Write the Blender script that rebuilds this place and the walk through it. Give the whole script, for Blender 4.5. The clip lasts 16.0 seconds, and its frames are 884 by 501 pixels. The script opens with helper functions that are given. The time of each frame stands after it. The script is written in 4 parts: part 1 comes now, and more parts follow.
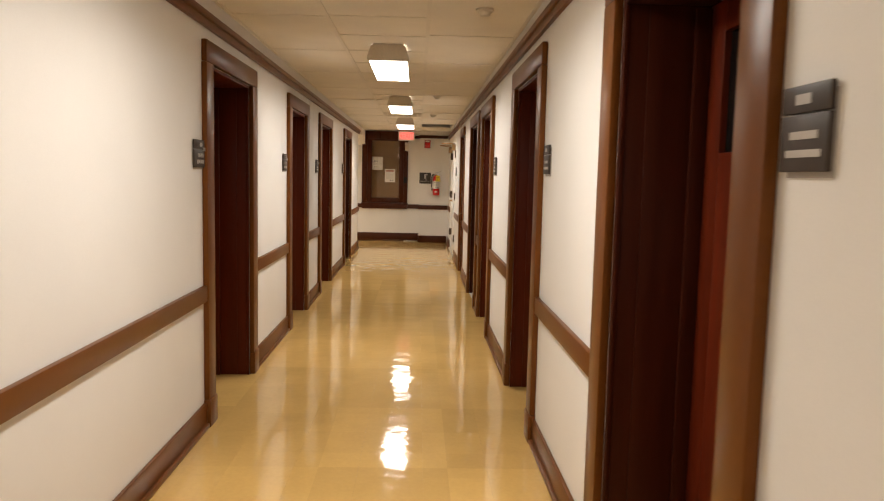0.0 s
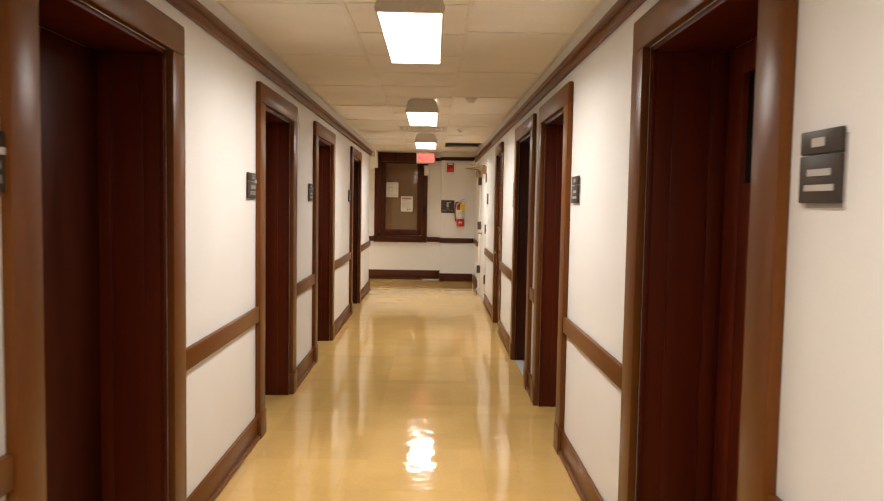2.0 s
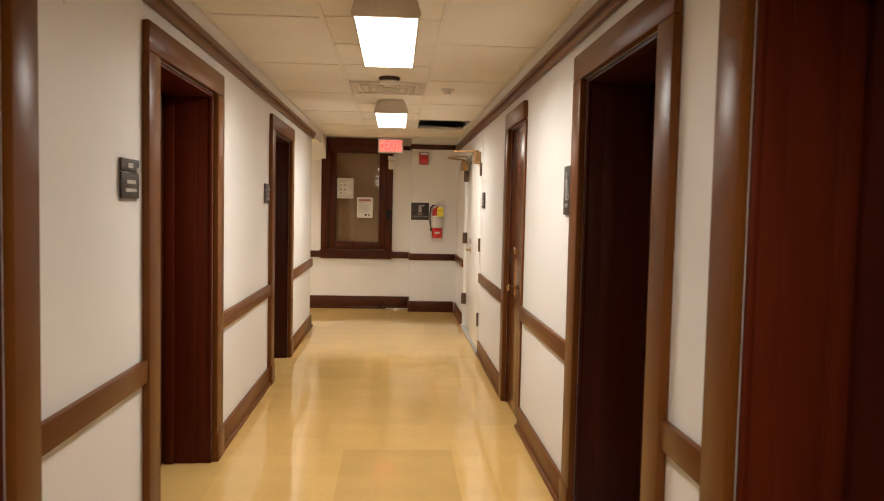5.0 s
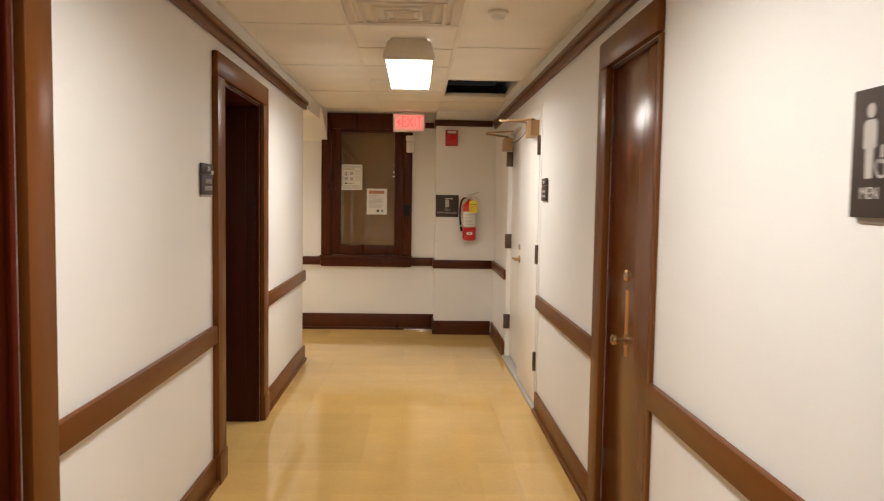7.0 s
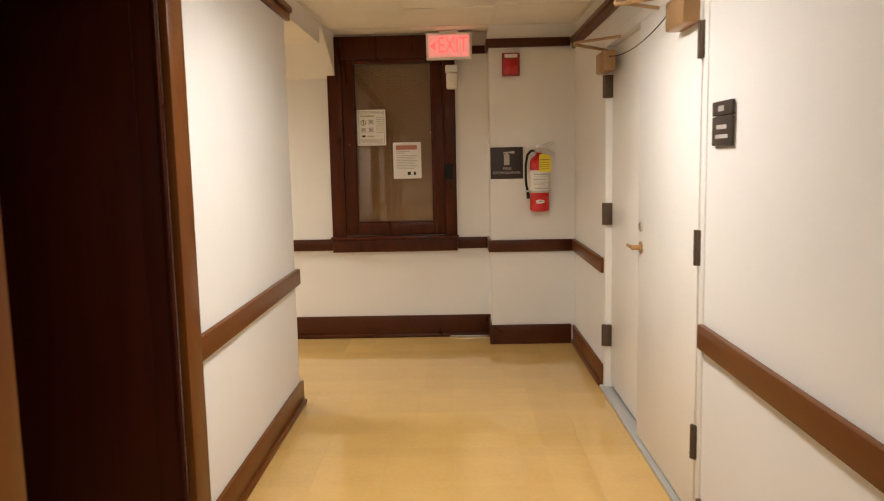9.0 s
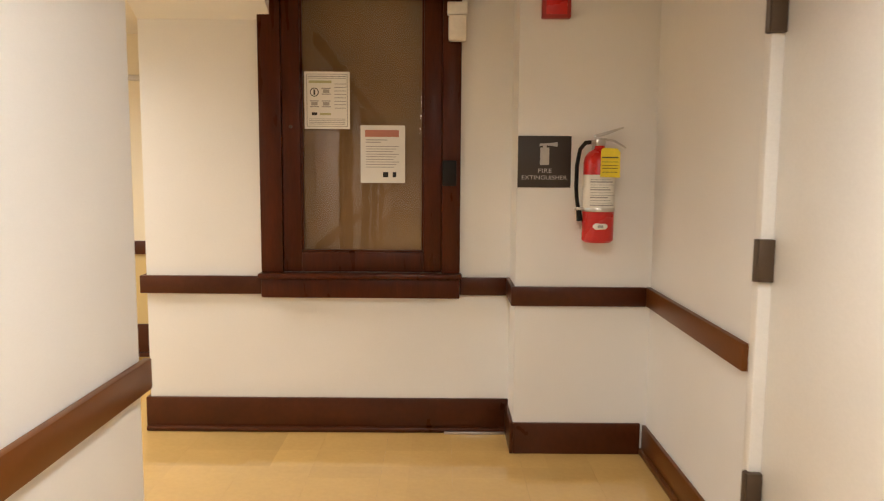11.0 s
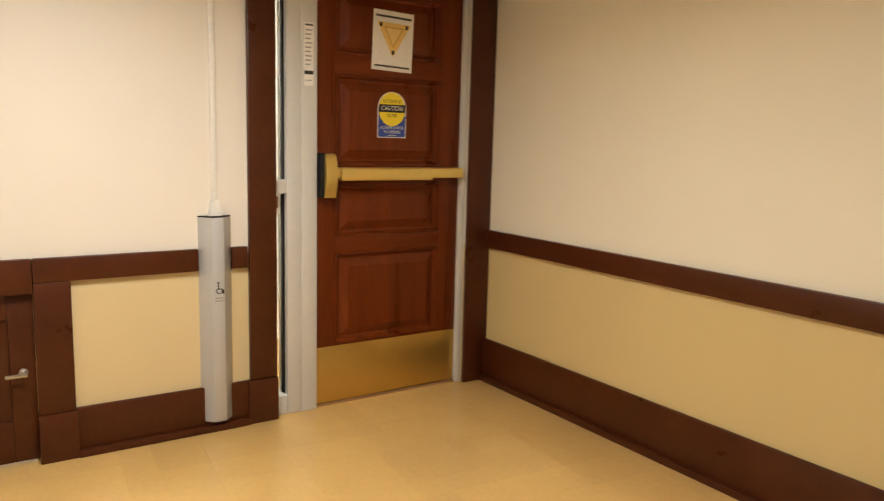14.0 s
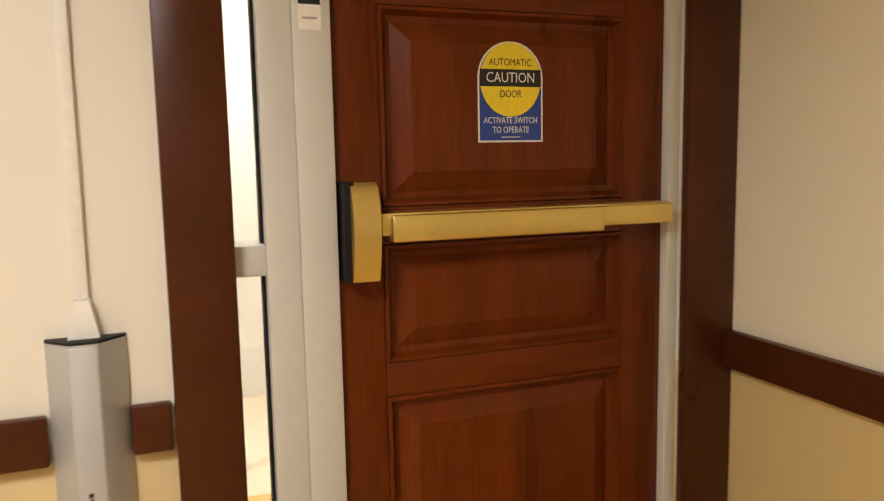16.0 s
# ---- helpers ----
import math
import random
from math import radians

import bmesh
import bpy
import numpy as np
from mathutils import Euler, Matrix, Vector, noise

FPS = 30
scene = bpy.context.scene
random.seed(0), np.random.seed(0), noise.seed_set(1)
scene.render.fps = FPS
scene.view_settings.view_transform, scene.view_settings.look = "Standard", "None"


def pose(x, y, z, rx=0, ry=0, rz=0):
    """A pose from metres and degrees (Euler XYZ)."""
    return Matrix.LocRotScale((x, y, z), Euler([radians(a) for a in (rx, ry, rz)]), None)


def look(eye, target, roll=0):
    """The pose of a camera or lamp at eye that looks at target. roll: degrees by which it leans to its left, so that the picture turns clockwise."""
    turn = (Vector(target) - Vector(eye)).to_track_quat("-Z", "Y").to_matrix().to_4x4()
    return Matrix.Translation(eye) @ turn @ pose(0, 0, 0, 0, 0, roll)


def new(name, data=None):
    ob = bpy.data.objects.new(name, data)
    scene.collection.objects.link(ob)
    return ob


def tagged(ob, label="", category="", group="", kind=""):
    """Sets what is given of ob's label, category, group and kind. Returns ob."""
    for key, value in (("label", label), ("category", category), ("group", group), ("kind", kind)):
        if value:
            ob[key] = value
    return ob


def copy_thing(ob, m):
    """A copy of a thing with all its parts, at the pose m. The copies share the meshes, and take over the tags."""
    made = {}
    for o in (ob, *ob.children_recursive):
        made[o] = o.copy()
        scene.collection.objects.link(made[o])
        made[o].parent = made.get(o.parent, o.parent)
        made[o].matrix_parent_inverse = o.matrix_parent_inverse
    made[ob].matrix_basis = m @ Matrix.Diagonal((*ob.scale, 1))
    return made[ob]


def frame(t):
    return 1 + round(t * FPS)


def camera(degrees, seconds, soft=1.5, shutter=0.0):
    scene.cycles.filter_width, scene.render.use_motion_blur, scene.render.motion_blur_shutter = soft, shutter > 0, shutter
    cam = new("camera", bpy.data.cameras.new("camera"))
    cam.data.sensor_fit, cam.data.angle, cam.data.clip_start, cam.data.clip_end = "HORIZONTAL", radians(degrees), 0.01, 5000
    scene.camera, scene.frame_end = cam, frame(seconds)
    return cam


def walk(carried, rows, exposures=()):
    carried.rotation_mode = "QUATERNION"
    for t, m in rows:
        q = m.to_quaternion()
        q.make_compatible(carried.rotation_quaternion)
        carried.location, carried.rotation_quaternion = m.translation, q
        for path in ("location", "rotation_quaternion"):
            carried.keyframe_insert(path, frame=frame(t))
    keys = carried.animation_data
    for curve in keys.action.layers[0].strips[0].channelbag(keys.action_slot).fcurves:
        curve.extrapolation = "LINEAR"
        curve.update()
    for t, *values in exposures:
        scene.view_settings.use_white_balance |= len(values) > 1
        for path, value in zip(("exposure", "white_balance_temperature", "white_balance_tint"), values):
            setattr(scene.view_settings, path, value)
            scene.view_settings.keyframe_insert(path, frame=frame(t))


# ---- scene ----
cam = camera(61.1, 16.0, 1.15, 0.3)
PATH = [
    (0, (0.492, -3.119, 1.382), (0.559, -1.13, 1.184), 1.3),
    (0.5, (0.45, -2.565, 1.379), (0.488, -0.574, 1.192), 1.0),
    (1, (0.393, -2.011, 1.39), (0.394, -0.018, 1.215), 0.8),
    (1.5, (0.383, -1.478, 1.41), (0.376, 0.517, 1.268), 1.1),
    (2, (0.373, -0.906, 1.389), (0.399, 1.09, 1.263), 1.0),
    (2.5, (0.381, -0.301, 1.378), (0.436, 1.694, 1.242), 0.7),
    (3, (0.365, 0.262, 1.389), (0.425, 2.257, 1.27), 0.6),
    (3.5, (0.363, 0.808, 1.39), (0.436, 2.804, 1.28), 0.9),
    (4, (0.337, 1.37, 1.39), (0.435, 3.364, 1.269), 1.2),
    (6.5, (0.314, 4.172, 1.36), (0.447, 6.165, 1.261), 1.2),
    (7, (0.314, 4.687, 1.377), (0.385, 6.682, 1.246), 0.9),
    (7.5, (0.329, 5.251, 1.375), (0.341, 7.246, 1.24), 0.6),
    (8, (0.305, 5.861, 1.379), (0.259, 7.853, 1.209), -0.6),
    (8.5, (0.311, 6.384, 1.353), (0.252, 8.369, 1.116), -1.7),
    (9, (0.269, 6.942, 1.363), (0.227, 8.927, 1.123), -1.2),
    (11.5, (0.145, 9.563, 1.296), (0.142, 11.551, 1.078), 0.6),
    (12, (0.105, 10.078, 1.315), (-0.175, 12.044, 1.073), 1.1),
    (12.5, (0.106, 10.598, 1.323), (-0.648, 12.433, 1.076), 0.1),
    (13, (-0.158, 11.09, 1.297), (-1.381, 12.651, 1.033), -0.1),
    (13.2, (-0.265, 11.295, 1.283), (-1.627, 12.734, 1.012), -0.5),
    (13.5, (-0.475, 11.491, 1.265), (-1.99, 12.768, 0.988), 0.5),
    (14, (-0.806, 11.847, 1.249), (-2.542, 12.797, 0.956), 1.5),
    (14.5, (-1.223, 12.101, 1.271), (-3.035, 12.89, 0.96), 1.1),
    (15, (-1.699, 12.298, 1.254), (-3.55, 12.999, 0.968), 0.3),
    (15.2, (-1.881, 12.396, 1.258), (-3.742, 13.07, 0.969), -0.1),
    (15.5, (-2.145, 12.515, 1.242), (-4.009, 13.18, 0.954), 0.1),
    (16, (-2.517, 12.771, 1.215), (-4.436, 13.281, 0.976), -1.1),
]
walk(cam, [(t, look(eye, target, roll)) for t, eye, target, roll in PATH],
     [(0, -0.12, 6750, 10), (1.0, -0.02, 6600, 10), (2.0, 0.10, 6500, 10), (2.5, 0.12, 6500, 10), (3.0, 0.06, 6450, 10), (4.0, -0.04, 6800, 10), (6.5, 0.22, 6250, 9), (7.0, -0.04, 6400, 10),
      (8.0, -0.06, 6550, 10), (8.5, -0.10, 6500, 10), (9.2, 0.05, 6450, 10), (10.4, 0.14, 6400, 10), (11.5, 0.38, 6300, 9), (12.0, 0.36, 6250, 9), (13.0, 0.20, 6150, 9), (14.0, -0.06, 6250, 9), (14.5, -0.02, 7500, 5), (15.0, -0.04, 7900, 4),
      (15.5, 0.03, 6700, 9), (16.0, -0.12, 6350, 10)])

# ---- world: the place is indoors and closed; only a faint grey beyond ----
world = bpy.data.worlds.new("world")
world.use_nodes = True
world.node_tree.nodes["Background"].inputs["Color"].default_value = (0.5, 0.45, 0.4, 1)
world.node_tree.nodes["Background"].inputs["Strength"].default_value = 0.02
scene.world = world

LAMP = 9.0           # glow of the corridor lenses
TUBES = 22.0         # watts that each prismatic lens throws down
LAMP_COLOUR = (1.0, 0.945, 0.875)
HALL_FILL = 10.0     # glow of the added, unseen side hall lens
HALL_FILL_COLOUR = (1.0, 0.945, 0.875)
LOBBY_LAMP = 27.0     # bright lobby behind the glazed side light
LOBBY_COLOUR = (1.0, 0.92, 0.78)

# ---- plan ----
XL, XR = -0.64, 1.125         # corridor walls
YEND, YJOG, XJOG = 12.66, 12.385, 0.515   # end wall, pilaster in its corner
XEND = -1.25                  # free edge of the end wall
YCORN = 11.05                 # corner where the side hall begins
YBACK = -7.0
CEIL, SIDE_CEIL = 2.30, 2.16
THICK = 1.0
FLOOR_Y = 10.26               # a joint of the floor tiles
RAIL0, RAIL1 = 0.688, 0.775
SH = pose(-4.075, 13.90, 0, 0, 0, 5.3)    # side hall: its far corner; door wall along -y, long wall along +x


# ---- materials ----
def mat(name, colour, rough=0.5, metal=0.0, var=0.08, scale=3.0, fine=60.0, bump=0.02, spec=0.5, stretch=(1, 1, 1), coat=0.0, fine_var=0.04, rough_var=0.05, random_tone=0.0, distance=0.004):
    m = bpy.data.materials.new(name)
    m.use_nodes = True
    n, k = m.node_tree.nodes, m.node_tree.links
    b = n["Principled BSDF"]
    b.inputs["Metallic"].default_value = metal
    b.inputs["Specular IOR Level"].default_value = spec
    b.inputs["Coat Weight"].default_value = coat
    b.inputs["Coat Roughness"].default_value = 0.15
    tc = n.new("ShaderNodeTexCoord")
    mp = n.new("ShaderNodeMapping")
    mp.inputs["Scale"].default_value = stretch
    k.new(tc.outputs["Object"], mp.inputs["Vector"])
    big, small = n.new("ShaderNodeTexNoise"), n.new("ShaderNodeTexNoise")
    for t, sc, det in ((big, scale, 4), (small, fine, 3)):
        t.inputs["Scale"].default_value = sc
        t.inputs["Detail"].default_value = det
        k.new(mp.outputs["Vector"], t.inputs["Vector"])
    hsv = n.new("ShaderNodeHueSaturation")
    hsv.inputs["Color"].default_value = (*colour, 1)

    def lin(out, low, high):
        r = n.new("ShaderNodeMapRange")
        r.inputs["From Min"].default_value, r.inputs["From Max"].default_value = 0.3, 0.7
        r.inputs["To Min"].default_value, r.inputs["To Max"].default_value = low, high
        k.new(out, r.inputs["Value"])
        return r.outputs["Result"]

    def maths(a, op, c):
        q = n.new("ShaderNodeMath")
        q.operation = op
        k.new(a, q.inputs[0])
        if isinstance(c, float):
            q.inputs[1].default_value = c
        else:
            k.new(c, q.inputs[1])
        return q.outputs[0]

    tone = maths(lin(big.outputs["Fac"], 1 - var, 1 + var), "MULTIPLY", lin(small.outputs["Fac"], 1 - fine_var, 1 + fine_var))
    if random_tone:
        info = n.new("ShaderNodeObjectInfo")
        r = n.new("ShaderNodeMapRange")
        r.inputs["To Min"].default_value, r.inputs["To Max"].default_value = 1 - random_tone, 1 + random_tone
        k.new(info.outputs["Random"], r.inputs["Value"])
        tone = maths(tone, "MULTIPLY", r.outputs["Result"])
    k.new(tone, hsv.inputs["Value"])
    k.new(hsv.outputs["Color"], b.inputs["Base Color"])
    k.new(lin(big.outputs["Fac"], max(0.02, rough - rough_var), min(1, rough + rough_var)), b.inputs["Roughness"])
    if bump:
        bp = n.new("ShaderNodeBump")
        bp.inputs["Strength"].default_value = bump
        bp.inputs["Distance"].default_value = distance
        k.new(small.outputs["Fac"], bp.inputs["Height"])
        k.new(bp.outputs["Normal"], b.inputs["Normal"])
    return m


def glow(name, colour, strength):
    m = bpy.data.materials.new(name)
    m.use_nodes = True
    b = m.node_tree.nodes["Principled BSDF"]
    b.inputs["Base Color"].default_value = (*colour, 1)
    b.inputs["Emission Color"].default_value = (*colour, 1)
    b.inputs["Emission Strength"].default_value = strength
    return m


def clear_glass(name, tint=(1, 1, 1), wavy=0.0):
    m = bpy.data.materials.new(name)
    m.use_nodes = True
    b = m.node_tree.nodes["Principled BSDF"]
    b.inputs["Base Color"].default_value = (*tint, 1)
    b.inputs["Transmission Weight"].default_value = 1.0
    b.inputs["Roughness"].default_value = 0.02
    b.inputs["IOR"].default_value = 1.5
    if wavy:
        n, k = m.node_tree.nodes, m.node_tree.links
        geo, wave, bp = n.new("ShaderNodeNewGeometry"), n.new("ShaderNodeTexNoise"), n.new("ShaderNodeBump")
        wave.inputs["Scale"].default_value, wave.inputs["Detail"].default_value = 7.0, 1.0
        bp.inputs["Strength"].default_value, bp.inputs["Distance"].default_value = wavy, 0.01
        k.new(geo.outputs["Position"], wave.inputs["Vector"])
        k.new(wave.outputs["Fac"], bp.inputs["Height"])
        k.new(bp.outputs["Normal"], b.inputs["Normal"])
    return m


def floor_material(name):
    """Waxed vinyl tile: marbled ochre, a tone for each tile, wavy gloss."""
    m = mat(name, (0.63, 0.405, 0.142), 0.075, var=0.07, scale=2.2, fine=45.0, fine_var=0.03, bump=0.0, rough_var=0.025, random_tone=0.025, spec=0.62)
    n, k = m.node_tree.nodes, m.node_tree.links
    tc = n.new("ShaderNodeNewGeometry")
    snap = n.new("ShaderNodeVectorMath")
    snap.operation = "SNAP"
    snap.inputs[1].default_value = (0.6096, 0.9144, 10.0)
    shift = n.new("ShaderNodeVectorMath")
    shift.operation = "ADD"
    shift.inputs[1].default_value = (20.07, 20.0 - FLOOR_Y, 5.0)
    k.new(tc.outputs["Position"], shift.inputs[0])
    k.new(shift.outputs[0], snap.inputs[0])
    block = n.new("ShaderNodeTexWhiteNoise")
    k.new(snap.outputs[0], block.inputs["Vector"])
    tone = n.new("ShaderNodeMapRange")
    tone.inputs["To Min"].default_value, tone.inputs["To Max"].default_value = 0.91, 1.07
    k.new(block.outputs["Value"], tone.inputs["Value"])
    hsv = [x for x in n if x.type == "HUE_SAT"][0]
    both = n.new("ShaderNodeMath")
    both.operation = "MULTIPLY"
    k.new(hsv.inputs["Value"].links[0].from_socket, both.inputs[0])
    k.new(tone.outputs["Result"], both.inputs[1])
    k.new(both.outputs[0], hsv.inputs["Value"])
    wave = n.new("ShaderNodeTexNoise")
    wave.inputs["Scale"].default_value = 5.0
    wave.inputs["Detail"].default_value = 2.0
    k.new(tc.outputs["Position"], wave.inputs["Vector"])
    bp = n.new("ShaderNodeBump")
    bp.inputs["Strength"].default_value = 0.16
    bp.inputs["Distance"].default_value = 0.02
    k.new(wave.outputs["Fac"], bp.inputs["Height"])
    k.new(bp.outputs["Normal"], n["Principled BSDF"].inputs["Normal"])
    return m


M_WALL = mat("wall_white_paint", (0.79, 0.775, 0.75), 0.52, spec=0.35, var=0.025, scale=1.6, fine=260, bump=0.05, fine_var=0.015, distance=0.002)
M_ENDWALL = mat("wall_warm_white_paint", (0.81, 0.79, 0.75), 0.52, spec=0.35, var=0.025, scale=1.6, fine=260, bump=0.05, fine_var=0.015, distance=0.002)
M_CREAM = mat("wall_cream_paint", (0.765, 0.705, 0.595), 0.42, var=0.025, scale=1.6, fine=260, bump=0.05, fine_var=0.015, distance=0.002)
M_HALLCREAM = mat("wall_yellow_cream_paint", (0.82, 0.75, 0.585), 0.42, var=0.025, scale=1.6, fine=260, bump=0.05, fine_var=0.015, distance=0.002)
M_HALLTAN = mat("wall_ochre_paint", (0.62, 0.475, 0.215), 0.42, var=0.03, scale=1.6, fine=260, bump=0.05, fine_var=0.015, distance=0.002)
M_TAN = mat("wall_tan_paint", (0.64, 0.51, 0.275), 0.42, var=0.03, scale=1.6, fine=260, bump=0.05, fine_var=0.015, distance=0.002)
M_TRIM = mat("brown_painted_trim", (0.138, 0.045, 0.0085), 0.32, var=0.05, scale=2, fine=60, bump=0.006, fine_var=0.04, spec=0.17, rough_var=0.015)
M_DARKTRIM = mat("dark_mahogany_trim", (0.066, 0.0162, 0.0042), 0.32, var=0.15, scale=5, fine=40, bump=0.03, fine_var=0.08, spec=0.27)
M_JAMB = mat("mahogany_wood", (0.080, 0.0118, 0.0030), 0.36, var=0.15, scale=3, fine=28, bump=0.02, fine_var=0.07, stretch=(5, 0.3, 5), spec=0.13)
# M_JAMB darkened by colour, for recesses whose shade is painted in
M_SHADEJAMB = mat("shaded_mahogany_lining", (0.046, 0.0090, 0.0036), 0.38, var=0.15, scale=4, fine=28, bump=0.02, fine_var=0.07, stretch=(5, 0.3, 5), spec=0.12)
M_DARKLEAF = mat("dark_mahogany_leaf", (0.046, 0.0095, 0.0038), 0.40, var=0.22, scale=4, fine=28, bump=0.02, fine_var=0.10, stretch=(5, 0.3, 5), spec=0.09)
M_WINDOWWOOD = mat("window_mahogany", (0.064, 0.0132, 0.0030), 0.31, var=0.22, scale=5, fine=30, bump=0.03, fine_var=0.12, stretch=(4, 0.5, 4), spec=0.2)
M_LEAF = mat("mahogany_leaf", (0.105, 0.0145, 0.0038), 0.38, var=0.2, scale=4, fine=28, bump=0.03, fine_var=0.15, stretch=(5, 0.3, 5), spec=0.25)
M_DOORWOOD = mat("red_brown_door_wood", (0.122, 0.0225, 0.0029), 0.30, var=0.26, scale=2.6, fine=34, bump=0.02, fine_var=0.17, stretch=(5, 0.30, 5), spec=0.22)
M_DOORRAIL = mat("red_brown_door_rail", (0.118, 0.0218, 0.0028), 0.30, var=0.24, scale=2.6, fine=34, bump=0.02, fine_var=0.17, stretch=(0.30, 5, 5), spec=0.22)
M_CLOSET = mat("closet_door_wood", (0.126, 0.037, 0.0068), 0.20, var=0.10, scale=2.5, fine=30, bump=0.02, fine_var=0.06, stretch=(4, 0.25, 4), spec=0.35)
M_WHITEDOOR = mat("white_enamel", (0.84, 0.82, 0.78), 0.35, var=0.03, scale=2, fine=120, bump=0.03, fine_var=0.02)
M_CEIL = mat("ceiling_tile", (0.88, 0.83, 0.74), 0.85, var=0.05, scale=2, fine=150, bump=0.15, fine_var=0.06)
M_TBAR = mat("ceiling_grid_paint", (0.84, 0.79, 0.70), 0.6, var=0.04)
M_FLOOR = floor_material("waxed_vinyl_tile")
M_SUB = mat("floor_seam", (0.50, 0.33, 0.12), 0.3)
M_GREYTILE = mat("grey_floor_tile", (0.42, 0.44, 0.44), 0.35, var=0.1)
# near-black that stands for deep shade, in door gaps and above the ceiling
M_BLACK = mat("shade_black", (0.01, 0.009, 0.008), 0.8)
M_LENS = glow("lamp_lens", LAMP_COLOUR, LAMP)
M_FILLLENS = glow("hall_fill_lens", HALL_FILL_COLOUR, HALL_FILL)
M_LOBBYLENS = glow("lobby_lamp_lens", LOBBY_COLOUR, LOBBY_LAMP)
M_FIXTURE = mat("fixture_enamel", (0.70, 0.63, 0.53), 0.45, var=0.03)
M_SIGN = mat("sign_dark_plastic", (0.048, 0.036, 0.029), 0.45, spec=0.3, var=0.06, fine=300, bump=0.05)
M_SIGNTEXT = mat("sign_white_text", (0.46, 0.43, 0.40), 0.5)
M_GREYBAR = mat("sign_grey_bar", (0.36, 0.33, 0.30), 0.5)
M_PAPER = mat("white_paper", (0.80, 0.77, 0.70), 0.55, var=0.03, bump=0.03)
M_LAMINATE = mat("laminated_paper", (0.78, 0.75, 0.69), 0.13, var=0.03, fine=26, fine_var=0.01, bump=0.22, rough_var=0.04, distance=0.006)
M_INK = mat("grey_print", (0.34, 0.32, 0.30), 0.6)
M_BLACKINK = mat("black_print", (0.015, 0.014, 0.013), 0.5)
M_REDINK = mat("red_print", (0.48, 0.19, 0.13), 0.6)
M_GREENINK = mat("olive_print", (0.44, 0.42, 0.22), 0.6)
M_RED = mat("red_enamel", (0.55, 0.014, 0.010), 0.28, var=0.05)
M_DARKRED = mat("alarm_red", (0.32, 0.016, 0.010), 0.4)
M_YELLOW = mat("yellow_label", (0.85, 0.66, 0.025), 0.5)
M_BLUE = mat("blue_label", (0.022, 0.060, 0.30), 0.4)
M_RUBBER = mat("black_rubber", (0.010, 0.009, 0.008), 0.55, spec=0.2)
M_STEEL = mat("brushed_steel", (0.55, 0.52, 0.48), 0.32, 1.0, fine=200, stretch=(1, 1, 8))
M_ALU = mat("grey_aluminium", (0.52, 0.52, 0.51), 0.42, 0.35, var=0.04, fine=220)
M_FRAME = mat("grey_painted_steel", (0.60, 0.585, 0.535), 0.4, var=0.03, fine_var=0.015, bump=0.01)
M_BRASS = mat("satin_brass", (0.80, 0.62, 0.20), 0.36, 0.9, var=0.03, scale=6, fine=140, bump=0.0, fine_var=0.02, rough_var=0.02)
M_OLDBRASS = mat("tarnished_brass", (0.46, 0.34, 0.20), 0.22, 1.0, var=0.2, scale=20)
M_BAREWOOD = mat("bare_orange_wood", (0.42, 0.185, 0.028), 0.42, var=0.2, scale=14, fine=60, fine_var=0.12, stretch=(3, 0.4, 3))
M_KICK = mat("brass_kick_plate", (0.58, 0.385, 0.10), 0.36, 0.85, var=0.08, fine=160, stretch=(1, 1, 6))
M_BRONZE = mat("closer_bronze", (0.42, 0.25, 0.11), 0.42, 0.4, var=0.06)
M_HINGE = mat("hinge_bronze", (0.11, 0.075, 0.05), 0.45, 0.5)
M_DARKBOX = mat("operator_dark_metal", (0.020, 0.014, 0.012), 0.4, 0.3)
M_WHITEPLASTIC = mat("white_plastic", (0.78, 0.75, 0.68), 0.4, var=0.02)
M_EXITRED = glow("exit_letters", (1.0, 0.06, 0.05), 2.2)
M_EXITFACE = glow("exit_face", (0.92, 0.34, 0.29), 0.52)
M_GLASS = clear_glass("window_glass", (0.92, 0.86, 0.76), 0.02)
M_CLEAR = clear_glass("clear_glass")
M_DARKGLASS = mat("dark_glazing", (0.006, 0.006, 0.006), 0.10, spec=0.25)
M_BOARD = mat("brown_board", (0.25, 0.140, 0.051), 0.6, var=0.22, scale=2.2, fine=14, fine_var=0.08, bump=0.02, stretch=(1, 1, 0.35))



# ---- mesh helpers ----
def box(bm, x0, x1, y0, y1, z0, z1, bevel=0.0, seg=2):
    lo, hi = Vector((min(x0, x1), min(y0, y1), min(z0, z1))), Vector((max(x0, x1), max(y0, y1), max(z0, z1)))
    g = bmesh.ops.create_cube(bm, size=1.0, matrix=Matrix.Translation((lo + hi) / 2) @ Matrix.Diagonal((*(hi - lo), 1)))
    if bevel:
        edges = list({e for v in g["verts"] for e in v.link_edges})
        bmesh.ops.bevel(bm, geom=edges, offset=min(bevel, min(hi - lo) * 0.45), segments=seg, profile=0.5, affect="EDGES")
    return bm


def boxes(*rows, bevel=0.0):
    bm = bmesh.new()
    for r in rows:
        box(bm, *r, bevel=bevel)
    return bm


